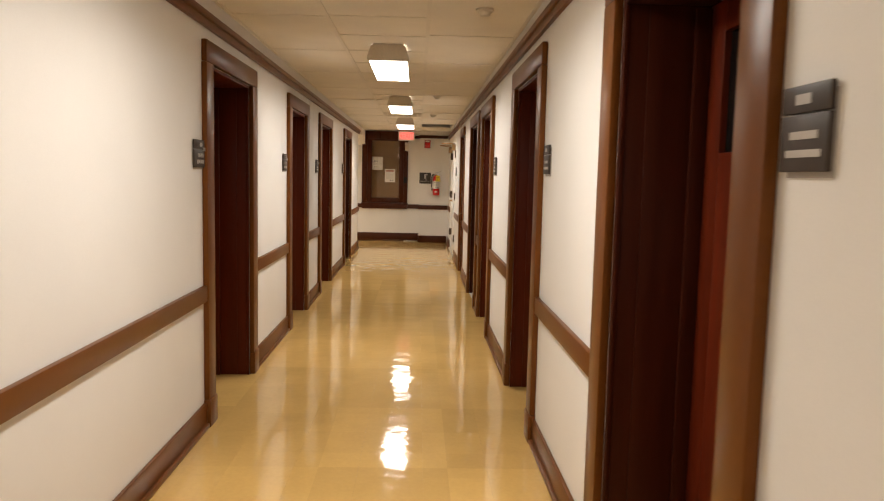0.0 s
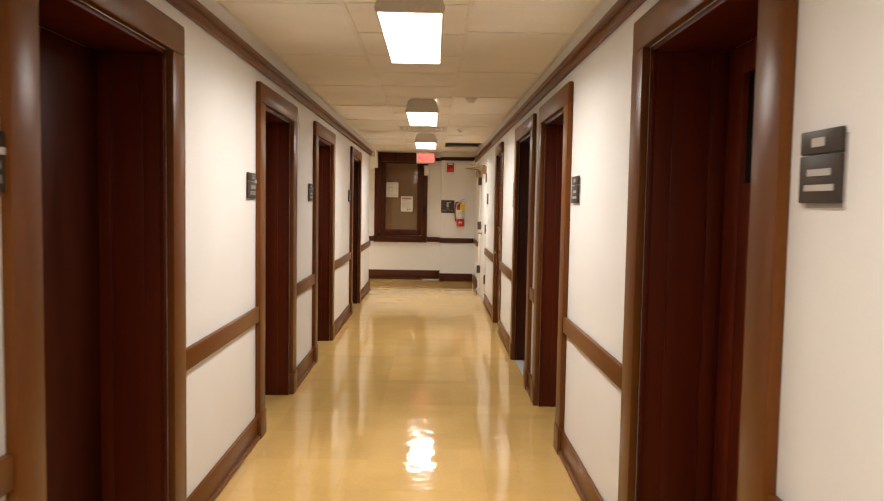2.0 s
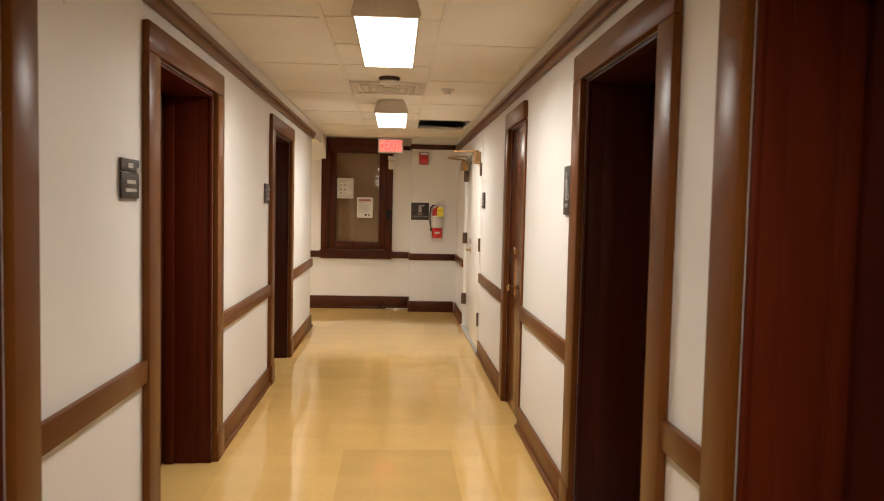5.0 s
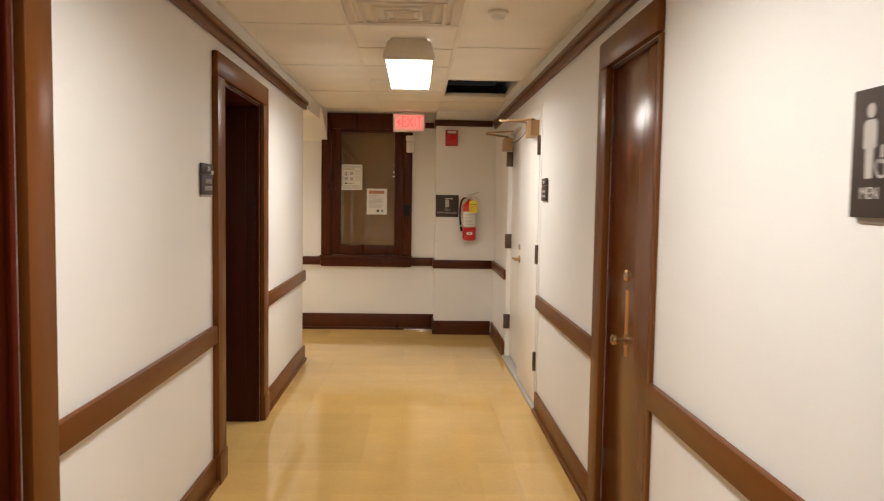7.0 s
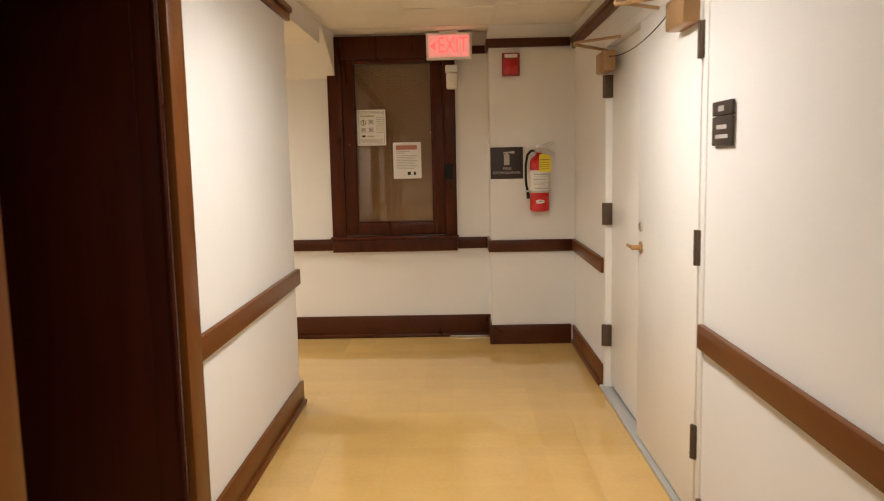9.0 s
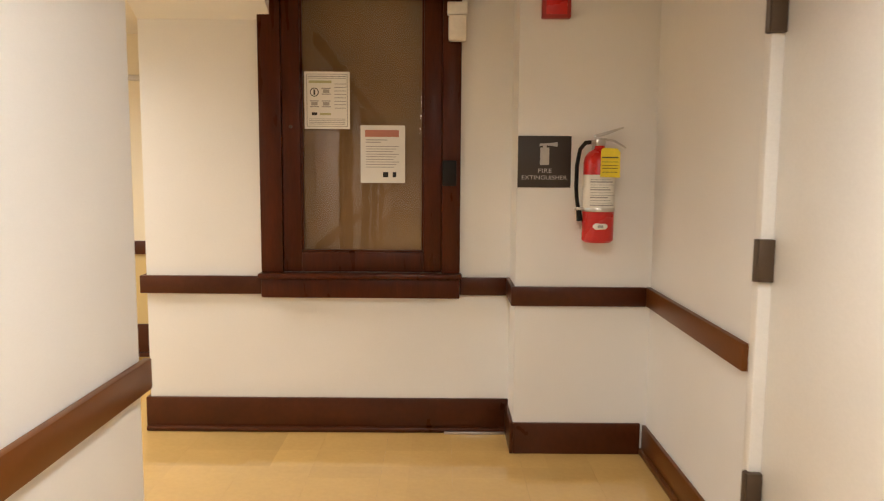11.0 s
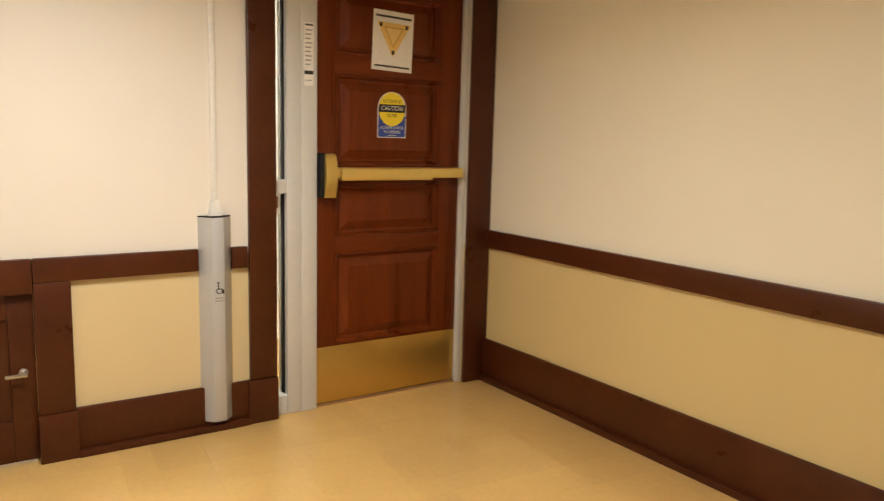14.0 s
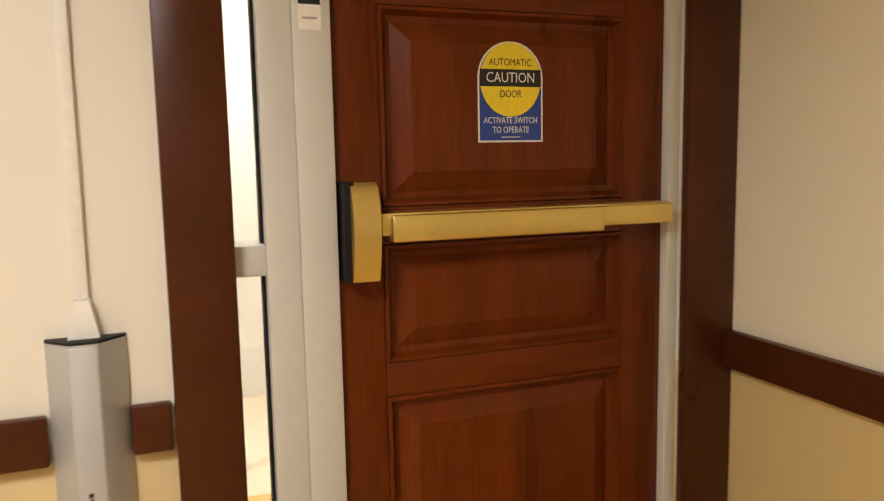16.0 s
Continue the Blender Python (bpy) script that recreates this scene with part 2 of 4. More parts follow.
def prism(points, depth, axis="z", bevel=0.0):
    """A polygon in the plane across axis, pushed from depth[0] to depth[1]."""
    bm = bmesh.new()

    def at(p, d):
        return {"z": (p[0], p[1], d), "y": (p[0], d, p[1]), "x": (d, p[0], p[1])}[axis]

    a = [bm.verts.new(at(p, depth[0])) for p in points]
    b = [bm.verts.new(at(p, depth[1])) for p in points]
    bm.faces.new(a)
    bm.faces.new(b)
    for i in range(len(a)):
        j = (i + 1) % len(a)
        bm.faces.new((a[i], a[j], b[j], b[i]))
    bmesh.ops.recalc_face_normals(bm, faces=bm.faces)
    if bevel:
        bmesh.ops.bevel(bm, geom=list(bm.edges), offset=bevel, segments=2, profile=0.5, affect="EDGES")
    return bm


def tube(bm, a, b, r0, r1=None, n=20):
    a, b = Vector(a), Vector(b)
    m = Matrix.Translation((a + b) / 2) @ (b - a).to_track_quat("Z", "Y").to_matrix().to_4x4()
    bmesh.ops.create_cone(bm, cap_ends=True, segments=n, radius1=r0, radius2=r0 if r1 is None else r1, depth=(b - a).length, matrix=m)
    return bm


def lathe(profile, n=28, centre=(0, 0, 0)):
    bm = bmesh.new()
    rings = []
    for r, z in profile:
        rings.append([bm.verts.new((centre[0] + r * math.cos(2 * math.pi * i / n), centre[1] + r * math.sin(2 * math.pi * i / n), centre[2] + z)) for i in range(n)])
    for p, q in zip(rings, rings[1:]):
        for i in range(n):
            bm.faces.new((p[i], p[(i + 1) % n], q[(i + 1) % n], q[i]))
    bm.faces.new(rings[0])
    bm.faces.new(rings[-1])
    bmesh.ops.recalc_face_normals(bm, faces=bm.faces)
    return bm


def smooth(me, angle=35):
    for p in me.polygons:
        p.use_smooth = True
    me.set_sharp_from_angle(angle=radians(angle))


def mesh_of(name, bm, material, soft=True):
    me = bpy.data.meshes.new(name)
    bm.to_mesh(me)
    bm.free()
    me.materials.append(material)
    if soft:
        smooth(me)
    return me


def part(name, bm, material, parent, label=""):
    ob = new(name, mesh_of(name, bm, material))
    ob.parent = parent
    if label:
        ob["label"] = label
    return ob


def thing(name, label, category, m=None, group="", kind=""):
    ob = new(name)
    ob.empty_display_size = 0.1
    if m is not None:
        ob.matrix_world = m
    return tagged(ob, label, category, group, kind)


def solid(name, bm, material, label, category, m=None, kind="structure", group=""):
    ob = new(name, mesh_of(name, bm, material))
    if m is not None:
        ob.matrix_world = m
    return tagged(ob, label, category, group, kind)


def lettering(name, text, size, x, y, z, material, parent, width=None, depth=0.0006, label=""):
    """Raised letters in the local xy plane, centred on x, y."""
    cu = bpy.data.curves.new(name, "FONT")
    cu.body, cu.size, cu.align_x, cu.align_y, cu.extrude = text, size, "CENTER", "CENTER", depth
    cu.resolution_u = 3
    ob = bpy.data.objects.new(name, cu)
    me = bpy.data.meshes.new_from_object(ob)
    bpy.data.objects.remove(ob)
    me.materials.clear()
    me.materials.append(material)
    if width:
        xs = [v.co.x for v in me.vertices]
        f = width / (max(xs) - min(xs))
        for v in me.vertices:
            v.co.x *= f
    for v in me.vertices:
        v.co += Vector((x, y, z))
    out = new(name, me)
    out.parent = parent
    if label:
        out["label"] = label
    return out


# wall frames: local x to the reader's right, y up, z out of the wall
def on_left(y, z, x=XL):
    return Matrix(((0, 0, 1, x), (1, 0, 0, y), (0, 1, 0, z), (0, 0, 0, 1)))


def on_right(y, z, x=XR):
    return Matrix(((0, 0, -1, x), (-1, 0, 0, y), (0, 1, 0, z), (0, 0, 0, 1)))


def on_end(x, z, y=YEND):
    return Matrix(((1, 0, 0, x), (0, 0, -1, y), (0, 1, 0, z), (0, 0, 0, 1)))


def on_sidedoor(v, z, u=0.0):
    return SH @ Matrix(((0, 0, 1, u), (1, 0, 0, v), (0, 1, 0, z), (0, 0, 0, 1)))


def on_sidewall(u, z, v=0.0):
    return SH @ Matrix(((1, 0, 0, u), (0, 0, -1, v), (0, 1, 0, z), (0, 0, 0, 1)))


# ---- doorways of the corridor: near and far outer edge of the casing ----
CAS = 0.135
LEFT = [(0.86, 2.09), (3.385, 4.54), (5.415, 6.645), (8.235, 9.43)]
RIGHT = [(-1.815, -0.595), (0.665, 1.875), (3.185, 4.33), (4.635, 5.85)]
CLOSET = (7.16, 7.94)
WDOOR = (9.53, 11.29)
HEAD, CASTOP = 1.945, 2.06


def wall_run(x0, x1, y0, y1, height, gaps):
    """Boxes of a wall along y with openings (near, far, top)."""
    bm = bmesh.new()
    y = y0
    for a, b, top in gaps:
        box(bm, x0, x1, y, a, 0, height)
        box(bm, x0, x1, a, b, top, height)
        y = b
    box(bm, x0, x1, y, y1, 0, height)
    return bm


inner = [(a + CAS, b - CAS, HEAD) for a, b in LEFT]
solid("wall_left", wall_run(XL - THICK, XL, YBACK, YCORN, CEIL + 0.3, inner), M_WALL, "smooth white painted corridor wall with door recesses", "wall")
inner = [(a + CAS, b - CAS, HEAD) for a, b in RIGHT] + [(CLOSET[0] + 0.042, CLOSET[1] - CAS, HEAD), (WDOOR[0] + 0.03, WDOOR[1] - 0.03, 1.985)]
solid("wall_right", wall_run(XR, XR + THICK, YBACK, YEND + 0.3, CEIL + 0.3, inner), M_WALL, "smooth white painted corridor wall with door recesses", "wall")
solid("wall_back", boxes((XL - THICK, XR + THICK, YBACK - 0.2, YBACK, 0, CEIL + 0.3)), M_WALL, "plain white painted wall closing the corridor", "wall")

# end wall with its window opening and the pilaster in the corner
WX0, WX1, WZ0, WZ1 = -0.60, 0.19, 0.80, 2.20
solid("wall_end", boxes((XEND, WX0, YEND, YEND + 0.16, 0, CEIL + 0.3), (WX1, XR, YEND, YEND + 0.16, 0, CEIL + 0.3),
      (WX0, WX1, YEND, YEND + 0.16, 0, WZ0), (WX0, WX1, YEND, YEND + 0.16, WZ1, CEIL + 0.3)), M_ENDWALL, "white painted end wall around an interior window", "wall")
solid("wall_pilaster", boxes((XJOG, XR, YJOG, YEND, 0, CEIL + 0.1)), M_ENDWALL, "shallow white painted pilaster in the corner", "wall")
solid("wall_end_return", boxes((XEND, XEND + 0.16, YEND + 0.16, 15.4, 0, CEIL)), M_CREAM, "cream painted side of the end wall", "wall")

# sloping soffit under the stair beside the window
solid("stair_soffit", prism([(12.08, CEIL), (YEND, 1.985), (YEND, CEIL)], (XEND, XL + 0.015), "x"), M_ENDWALL, "white plastered sloping soffit beside the window", "soffit")

# side hall walls in their own frame
LOWDOOR = (-2.72, -2.085)      # low access door, v along the wall
SIDEFR = (-1.152, -0.141)      # glazed frame between the dark casings
dw = bmesh.new()
for a, b, z0, z1, hi in ((-3.6, LOWDOOR[0], 0, 1, 1), (LOWDOOR[1], SIDEFR[0], 0, 1, 1), (SIDEFR[1], 0.3, 0, 1, 1)):
    box(dw, -0.20, 0, a, b, RAIL0 + 0.04, 2.6)
box(dw, -0.20, 0, LOWDOOR[0], LOWDOOR[1], RAIL0 + 0.04, 2.6)
box(dw, -0.20, 0, SIDEFR[0], SIDEFR[1], 2.06, 2.6)
solid("wall_side_door_upper", dw, M_CREAM, "cream painted wall above the brown rail", "wall", SH)
dw = boxes((-0.20, 0, -3.6, LOWDOOR[0], 0, RAIL0 + 0.04), (-0.20, 0, LOWDOOR[1], SIDEFR[0], 0, RAIL0 + 0.04), (-0.20, 0, SIDEFR[1], 0.3, 0, RAIL0 + 0.04),
           (-0.20, 0, LOWDOOR[0], LOWDOOR[1], 0.655, RAIL0 + 0.04))
solid("wall_side_door_lower", dw, M_TAN, "tan painted wall below the brown rail", "wall", SH)
solid("wall_side_long_upper", boxes((0, 3.6, 0, 0.2, RAIL0 + 0.05, 2.6)), M_HALLCREAM, "cream painted hall wall above the brown rail", "wall", SH)
solid("wall_side_long_lower", boxes((0, 3.6, 0, 0.2, 0, RAIL0 + 0.05)), M_HALLTAN, "tan painted hall wall below the brown rail", "wall", SH)
solid("wall_side_return", boxes((-4.6, XL - THICK, YCORN - 0.2, YCORN, 0, 2.6)), M_CREAM, "cream painted wall of the side hall", "wall")


# ---- skirtings, rails and picture rails ----
def free_runs(y0, y1, doors):
    out, y = [], y0
    for a, b in doors:
        if a - y > 0.02:
            out.append((y, a))
        y = b
    if y1 - y > 0.02:
        out.append((y, y1))
    return out


def skirting(bm, x, side, a, b, h):
    box(bm, x, x + side * 0.018, a, b, 0.0, h, 0.004)
    box(bm, x, x + side * 0.034, a, b, 0.0, 0.028, 0.010)


def rail(bm, x, side, a, b, z0=RAIL0, z1=RAIL1, t=0.024):
    box(bm, x, x + side * t, a, b, z0, z1, 0.005)


for nm, x, side, doors, y1 in (("left", XL, 1, LEFT, YCORN + 0.03), ("right", XR, -1, RIGHT + [CLOSET, WDOOR], YJOG)):
    for a, b in free_runs(YBACK, y1, doors):
        bm = bmesh.new()
        skirting(bm, x, side, a, b, 0.135)
        solid("baseboard", bm, M_TRIM, "brown painted skirting board with shoe moulding", "baseboard")
        bm = bmesh.new()
        rail(bm, x, side, a, b)
        solid("chair_rail", bm, M_TRIM, "brown painted flat chair rail on the wall", "chair rail")
    bm = bmesh.new()
    box(bm, x, x + side * 0.024, YBACK, y1 + (0.02 if side > 0 else 0), 2.125, 2.20, 0.004)
    box(bm, x, x + side * 0.040, YBACK, y1 + (0.02 if side > 0 else 0), 2.165, 2.20, 0.008)
    solid("picture_rail", bm, M_TRIM, "brown painted moulding under the ceiling", "trim")

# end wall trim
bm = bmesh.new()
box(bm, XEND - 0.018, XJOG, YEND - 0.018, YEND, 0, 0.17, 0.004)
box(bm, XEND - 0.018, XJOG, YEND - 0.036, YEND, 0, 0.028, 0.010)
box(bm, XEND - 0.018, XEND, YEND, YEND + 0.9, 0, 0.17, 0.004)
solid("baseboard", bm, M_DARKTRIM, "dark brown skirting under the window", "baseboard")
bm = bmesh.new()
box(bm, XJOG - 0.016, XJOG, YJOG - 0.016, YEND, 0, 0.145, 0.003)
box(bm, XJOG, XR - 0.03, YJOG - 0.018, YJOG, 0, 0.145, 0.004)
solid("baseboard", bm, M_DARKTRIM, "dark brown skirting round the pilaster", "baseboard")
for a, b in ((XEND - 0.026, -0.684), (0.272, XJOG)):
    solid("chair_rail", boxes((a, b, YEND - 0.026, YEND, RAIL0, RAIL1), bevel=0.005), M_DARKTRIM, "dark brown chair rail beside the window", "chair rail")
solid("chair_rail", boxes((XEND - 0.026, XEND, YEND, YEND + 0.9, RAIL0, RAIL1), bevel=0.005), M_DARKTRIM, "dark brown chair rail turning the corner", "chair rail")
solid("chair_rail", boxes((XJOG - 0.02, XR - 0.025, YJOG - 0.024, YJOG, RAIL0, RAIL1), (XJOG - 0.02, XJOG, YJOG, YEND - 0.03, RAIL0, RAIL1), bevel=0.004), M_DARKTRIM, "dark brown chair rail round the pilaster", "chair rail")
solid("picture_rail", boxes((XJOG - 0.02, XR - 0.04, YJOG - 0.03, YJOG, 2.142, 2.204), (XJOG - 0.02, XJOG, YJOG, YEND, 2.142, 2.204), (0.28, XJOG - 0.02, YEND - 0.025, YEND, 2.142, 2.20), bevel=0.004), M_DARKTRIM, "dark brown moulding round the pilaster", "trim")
solid("floor_strip", boxes((0.20, 0.50, YEND - 0.052, YEND - 0.036, 0.0, 0.014), bevel=0.004), M_STEEL, "short bright metal strip at the skirting", "trim")


# ---- doors in deep recesses ----
def recess_door(number, wall, a, b, depth, label, glazed=False, deep_floor=False, lining=M_JAMB):
    """Cased opening with lined jambs and a dark door at its back. wall: 'l' or 'r'."""
    m = on_left(a, 0) if wall == "l" else on_right(b, 0)
    w, t = b - a, 0.030
    ob = thing("door_%d" % number, label, "door", m, kind="structure")
    for nm, x0, x1 in (("casing", 0, CAS), ("casing", w - CAS, w)):
        bm = boxes((x0, x1, 0.150, HEAD, 0.0005, t), bevel=0.004)
        part(nm, bm, M_TRIM, ob)
        out = -0.006 if x0 == 0 else 0.0
        part("plinth", boxes((x0 + out, x1 + out + 0.006, 0, 0.1495, 0.0005, t + 0.007), bevel=0.004), M_TRIM, ob)
    bm = boxes((0, w, HEAD + 0.0005, CASTOP, 0.0005, t), bevel=0.007)
    part("head_casing", bm, M_TRIM, ob)
    for x0, x1 in ((CAS - 0.001, CAS + 0.018), (w - CAS - 0.018, w - CAS + 0.001)):
        bm = boxes((x0, x1, 0, HEAD, -depth - 0.065, 0.0), bevel=0.002)
        s = 1 if x0 < w / 2 else -1
        edge = x1 if s > 0 else x0
        box(bm, edge, edge + s * 0.006, 0, HEAD - 0.018, -depth + 0.002, -0.078, 0.002)
        box(bm, edge, edge + s * 0.004, 0, HEAD - 0.018, -0.016, -0.001, 0.0015)
        box(bm, edge, edge + s * 0.022, 0, HEAD - 0.03, -depth + 0.001, -depth + 0.05, 0.002)
        part("jamb", bm, lining, ob, "dark mahogany lining")
    part("jamb_head", boxes((CAS + 0.018, w - CAS - 0.018, HEAD - 0.018, HEAD, -depth, 0.0), bevel=0.002), lining, ob)
    x0, x1 = CAS + 0.019, w - CAS - 0.019
    zt = HEAD - 0.02
    if wall == "r" and number > 5 and depth < 0.3:
        # black strip behind the hinge-side gap, standing in for its shadow
        part("door_gap", boxes((x0, x0 + 0.05, 0.012, zt, -depth - 0.06, -depth - 0.046)), M_BLACK, ob, "black strip painted as shade in the hinge gap")
        x0 += 0.04
    leaf = bmesh.new()
    st = 0.12
    if glazed:
        for r in ((x0, x0 + st, 0.012, zt), (x1 - st, x1, 0.012, zt), (x0 + st, x1 - st, 0.012, 1.47), (x0 + st, x1 - st, 1.83, zt)):
            box(leaf, *r, -depth - 0.045, -depth, 0.002)
    else:
        box(leaf, x0, x1, 0.012, zt, -depth - 0.045, -depth, 0.003)
    d = part("door_leaf", leaf, M_LEAF if glazed else M_DARKLEAF if depth < 0.3 else M_SHADEJAMB, ob, "dark mahogany door leaf")
    if glazed:
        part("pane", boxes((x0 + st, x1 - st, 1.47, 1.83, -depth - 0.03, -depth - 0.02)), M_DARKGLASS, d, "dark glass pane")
    kx = x0 + 0.06 if wall == "l" or deep_floor else x1 - 0.06
    if deep_floor:
        part("lock_cylinder", lathe([(0.022, 0), (0.022, 0.010), (0.014, 0.014), (0.004, 0.014)], 18, (kx, 0.89, -depth)), M_OLDBRASS, d, "round metal dead bolt")
    k = lathe([(0.026, 0), (0.026, 0.006), (0.010, 0.008), (0.010, 0.03), (0.024, 0.036), (0.029, 0.05), (0.024, 0.062), (0.008, 0.066)], 20, (kx, 0.76 if deep_floor else 0.93, -depth))
    part("door_knob", k, M_OLDBRASS if deep_floor else M_STEEL, d, "round metal knob")
    if deep_floor:
        part("threshold", boxes((CAS, w - CAS, -0.002, 0.004, -depth - 0.05, -0.001)), M_GREYTILE, ob, "grey tiled sill")
    return ob


for i, ((a, b), d) in enumerate(zip(LEFT, (0.24, 0.24, 0.24, 0.75))):
    recess_door(i + 1, "l", a, b, d, "dark mahogany door in a deep brown-cased recess", lining=M_SHADEJAMB if d > 0.5 else M_JAMB)
for i, ((a, b), d, g, f) in enumerate(zip(RIGHT, (0.27, 0.255, 0.24, 0.33), (True, True, False, False), (False, False, False, True))):
    recess_door(i + 5, "r", a, b, d, ("dark mahogany door with a glass pane in a deep recess", "dark doorway with grey tiled floor in a deep recess")[1 if f else 0] if g or f else "dark mahogany door in a deep brown-cased recess", g, f, M_SHADEJAMB if f or i == 0 else M_JAMB)
    if g:
        note = thing("notice", "white printed notice taped to a dark door", "paper", on_right((-1.06, 1.40)[i], (1.21, 1.265)[i], XR + d))
        part("sheet", boxes((0.0, 0.21, -0.135, 0.14, 0.0005, 0.0018)), M_PAPER, note)
        for z in (0.115, 0.09, 0.065, 0.0, -0.06):
            part("print", boxes((0.02, 0.19, z, z + 0.005, 0.0018, 0.0024)), M_INK, note)


def closet_door():
    a, b = CLOSET
    w, t = b - a, 0.030
    LEAF = -0.006                               # face of the leaf, almost flush
    ob = thing("door_9", "narrow glossy brown closet door with tarnished knob", "door", on_right(b, 0), kind="structure")
    near = w - 0.042
    for x0, x1 in ((0, CAS), (near, w)):
        bm = boxes((x0, x1, 0, HEAD, 0.0005, 0.012 if x0 else t), bevel=0.004)
        part("casing", bm, M_TRIM, ob)
    bm = boxes((0, w, HEAD + 0.0005, CASTOP, 0.0005, t), bevel=0.007)
    part("head_casing", bm, M_TRIM, ob)
    for x0, x1 in ((CAS - 0.001, CAS + 0.012), (near - 0.004, near + 0.001)):
        part("jamb", boxes((x0, x1, 0, HEAD, -0.12, 0.0), bevel=0.002), M_JAMB, ob, "dark red jamb")
    part("jamb_head", boxes((CAS + 0.012, near - 0.004, HEAD - 0.012, HEAD, -0.12, 0.0)), M_TRIM, ob)
    d = part("door_leaf", boxes((CAS + 0.015, near - 0.006, 0.01, HEAD - 0.015, -0.051, LEAF), bevel=0.003), M_CLOSET, ob, "glossy brown wooden leaf")
    x = 0.420
    for hz in (0.25, 0.98, 1.66):
        part("hinge", boxes((CAS + 0.002, CAS + 0.016, hz, hz + 0.09, LEAF - 0.002, LEAF + 0.008), bevel=0.003), M_HINGE, d, "dark butt hinge")
    part("backplate", boxes((x - 0.020, x + 0.020, 0.79, 1.045, LEAF, LEAF + 0.002), bevel=0.0008), M_BAREWOOD, d, "bare patch of old lock plate")
    k = lathe([(0.022, 0), (0.022, 0.005), (0.008, 0.008), (0.008, 0.028), (0.018, 0.033), (0.023, 0.042), (0.021, 0.052), (0.012, 0.057), (0.004, 0.058)], 24, (x, 0.855, LEAF + 0.002))
    part("door_knob", k, M_OLDBRASS, d, "tarnished dark metal knob")
    part("lock_cylinder", lathe([(0.022, 0), (0.022, 0.008), (0.016, 0.014), (0.006, 0.015)], 20, (x, 1.105, LEAF)), M_OLDBRASS, d, "tarnished dead bolt cylinder")
    return ob


closet_door()


def white_doors():
    """Pair of white steel doors in a white frame, with hinges, closers and a lever."""
    a, b = WDOOR
    w = b - a
    top = 1.985
    ob = thing("door_10", "pair of white painted steel doors with bronze hinges", "door", on_right(b, 0), kind="structure")
    for x0, x1 in ((0.0, 0.045), (w - 0.045, w)):
        part("door_frame", boxes((x0, x1, 0, top + 0.03, -0.12, 0.006), bevel=0.003), M_WHITEDOOR, ob)
    part("door_frame_head", boxes((0.045, w - 0.045, top - 0.015, top + 0.03, -0.12, 0.006), bevel=0.003), M_WHITEDOOR, ob)
    mid = b - 10.44
    for x0, x1, z, hx in ((0.048, mid - 0.002, -0.030, 0.03), (mid + 0.002, w - 0.048, 0.012, w - 0.066)):
        d = part("door_leaf", boxes((x0, x1, 0.035, top - 0.02, z - 0.045, z), bevel=0.004), M_WHITEDOOR, ob, "white steel door leaf")
        for hz in (0.265, 0.975, 1.69):
            bm = boxes((hx, hx + 0.036, hz, hz + 0.125, min(z, 0.0), 0.017), bevel=0.002)
            tube(bm, (hx + 0.018, hz, 0.017), (hx + 0.018, hz + 0.125, 0.017), 0.009, n=12)
            part("hinge", bm, M_HINGE, d, "dark bronze butt hinge")
    hx = mid + 0.06
    bm = lathe([(0.028, 0), (0.028, 0.007), (0.012, 0.010), (0.012, 0.045), (0.004, 0.047)], 20, (hx, 0.945, 0.012))
    box(bm, hx - 0.10, hx + 0.012, 0.937, 0.953, 0.046, 0.060, 0.006)
    part("lever_handle", bm, M_BRONZE, ob, "dull brass lever handle")
    part("lock_cylinder", lathe([(0.022, 0), (0.022, 0.008), (0.014, 0.012), (0.004, 0.012)], 18, (hx, 1.04, 0.012)), M_STEEL, ob)
    part("threshold", boxes((0.0, w, 0.0, 0.018, -0.12, 0.028), bevel=0.004), M_ALU, ob, "grey metal threshold")
    return ob


white_doors()


def door_closer(y, arm_y):
    """Surface closer box with its folding arm."""
    ob = thing("door_closer", "bronze surface door closer with folding arm", "door closer", on_right(y, 1.815), group="closers on the white doors")
    part("body", boxes((-0.11, 0.11, 0.0, 0.105, 0.006, 0.070), bevel=0.006), M_BRONZE, ob)
    bm = boxes((-0.012, 0.012, 0.105, 0.122, 0.025, 0.05), bevel=0.003)
    part("spindle", bm, M_HINGE, ob)
    bm = bmesh.new()
    tube(bm, (0, 0.118, 0.037), (arm_y * 0.55, 0.122, 0.24), 0.008, n=10)
    tube(bm, (arm_y * 0.55, 0.130, 0.24), (arm_y, 0.134, 0.035), 0.007, n=10)
    part("arm", bm, M_BRONZE, ob)
    return ob


def closer_wire():
    """Thin dark wire sagging between the two closers."""
    bm = bmesh.new()
    pts = [Vector((XR - 0.040, 9.83 + 1.16 * u, 1.905 - 0.045 * 4 * u * (1 - u) - 0.02 * u)) for u in [k / 8 for k in range(9)]]
    for p, q in zip(pts, pts[1:]):
        tube(bm, p, q, 0.0022, n=6)
    solid("closer_wire", bm, M_RUBBER, "thin dark wire slung between two door closers", "wire", kind="")


closer_wire()
door_closer(9.71, -0.34)
door_closer(11.10, 0.36)

# ---- ceiling ----
TX = (-0.06, 0.535)            # long bars of the grid
HOLE = (0.545, 1.085, 10.43, 11.34)
MODULE, CY0 = 0.61, 8.70


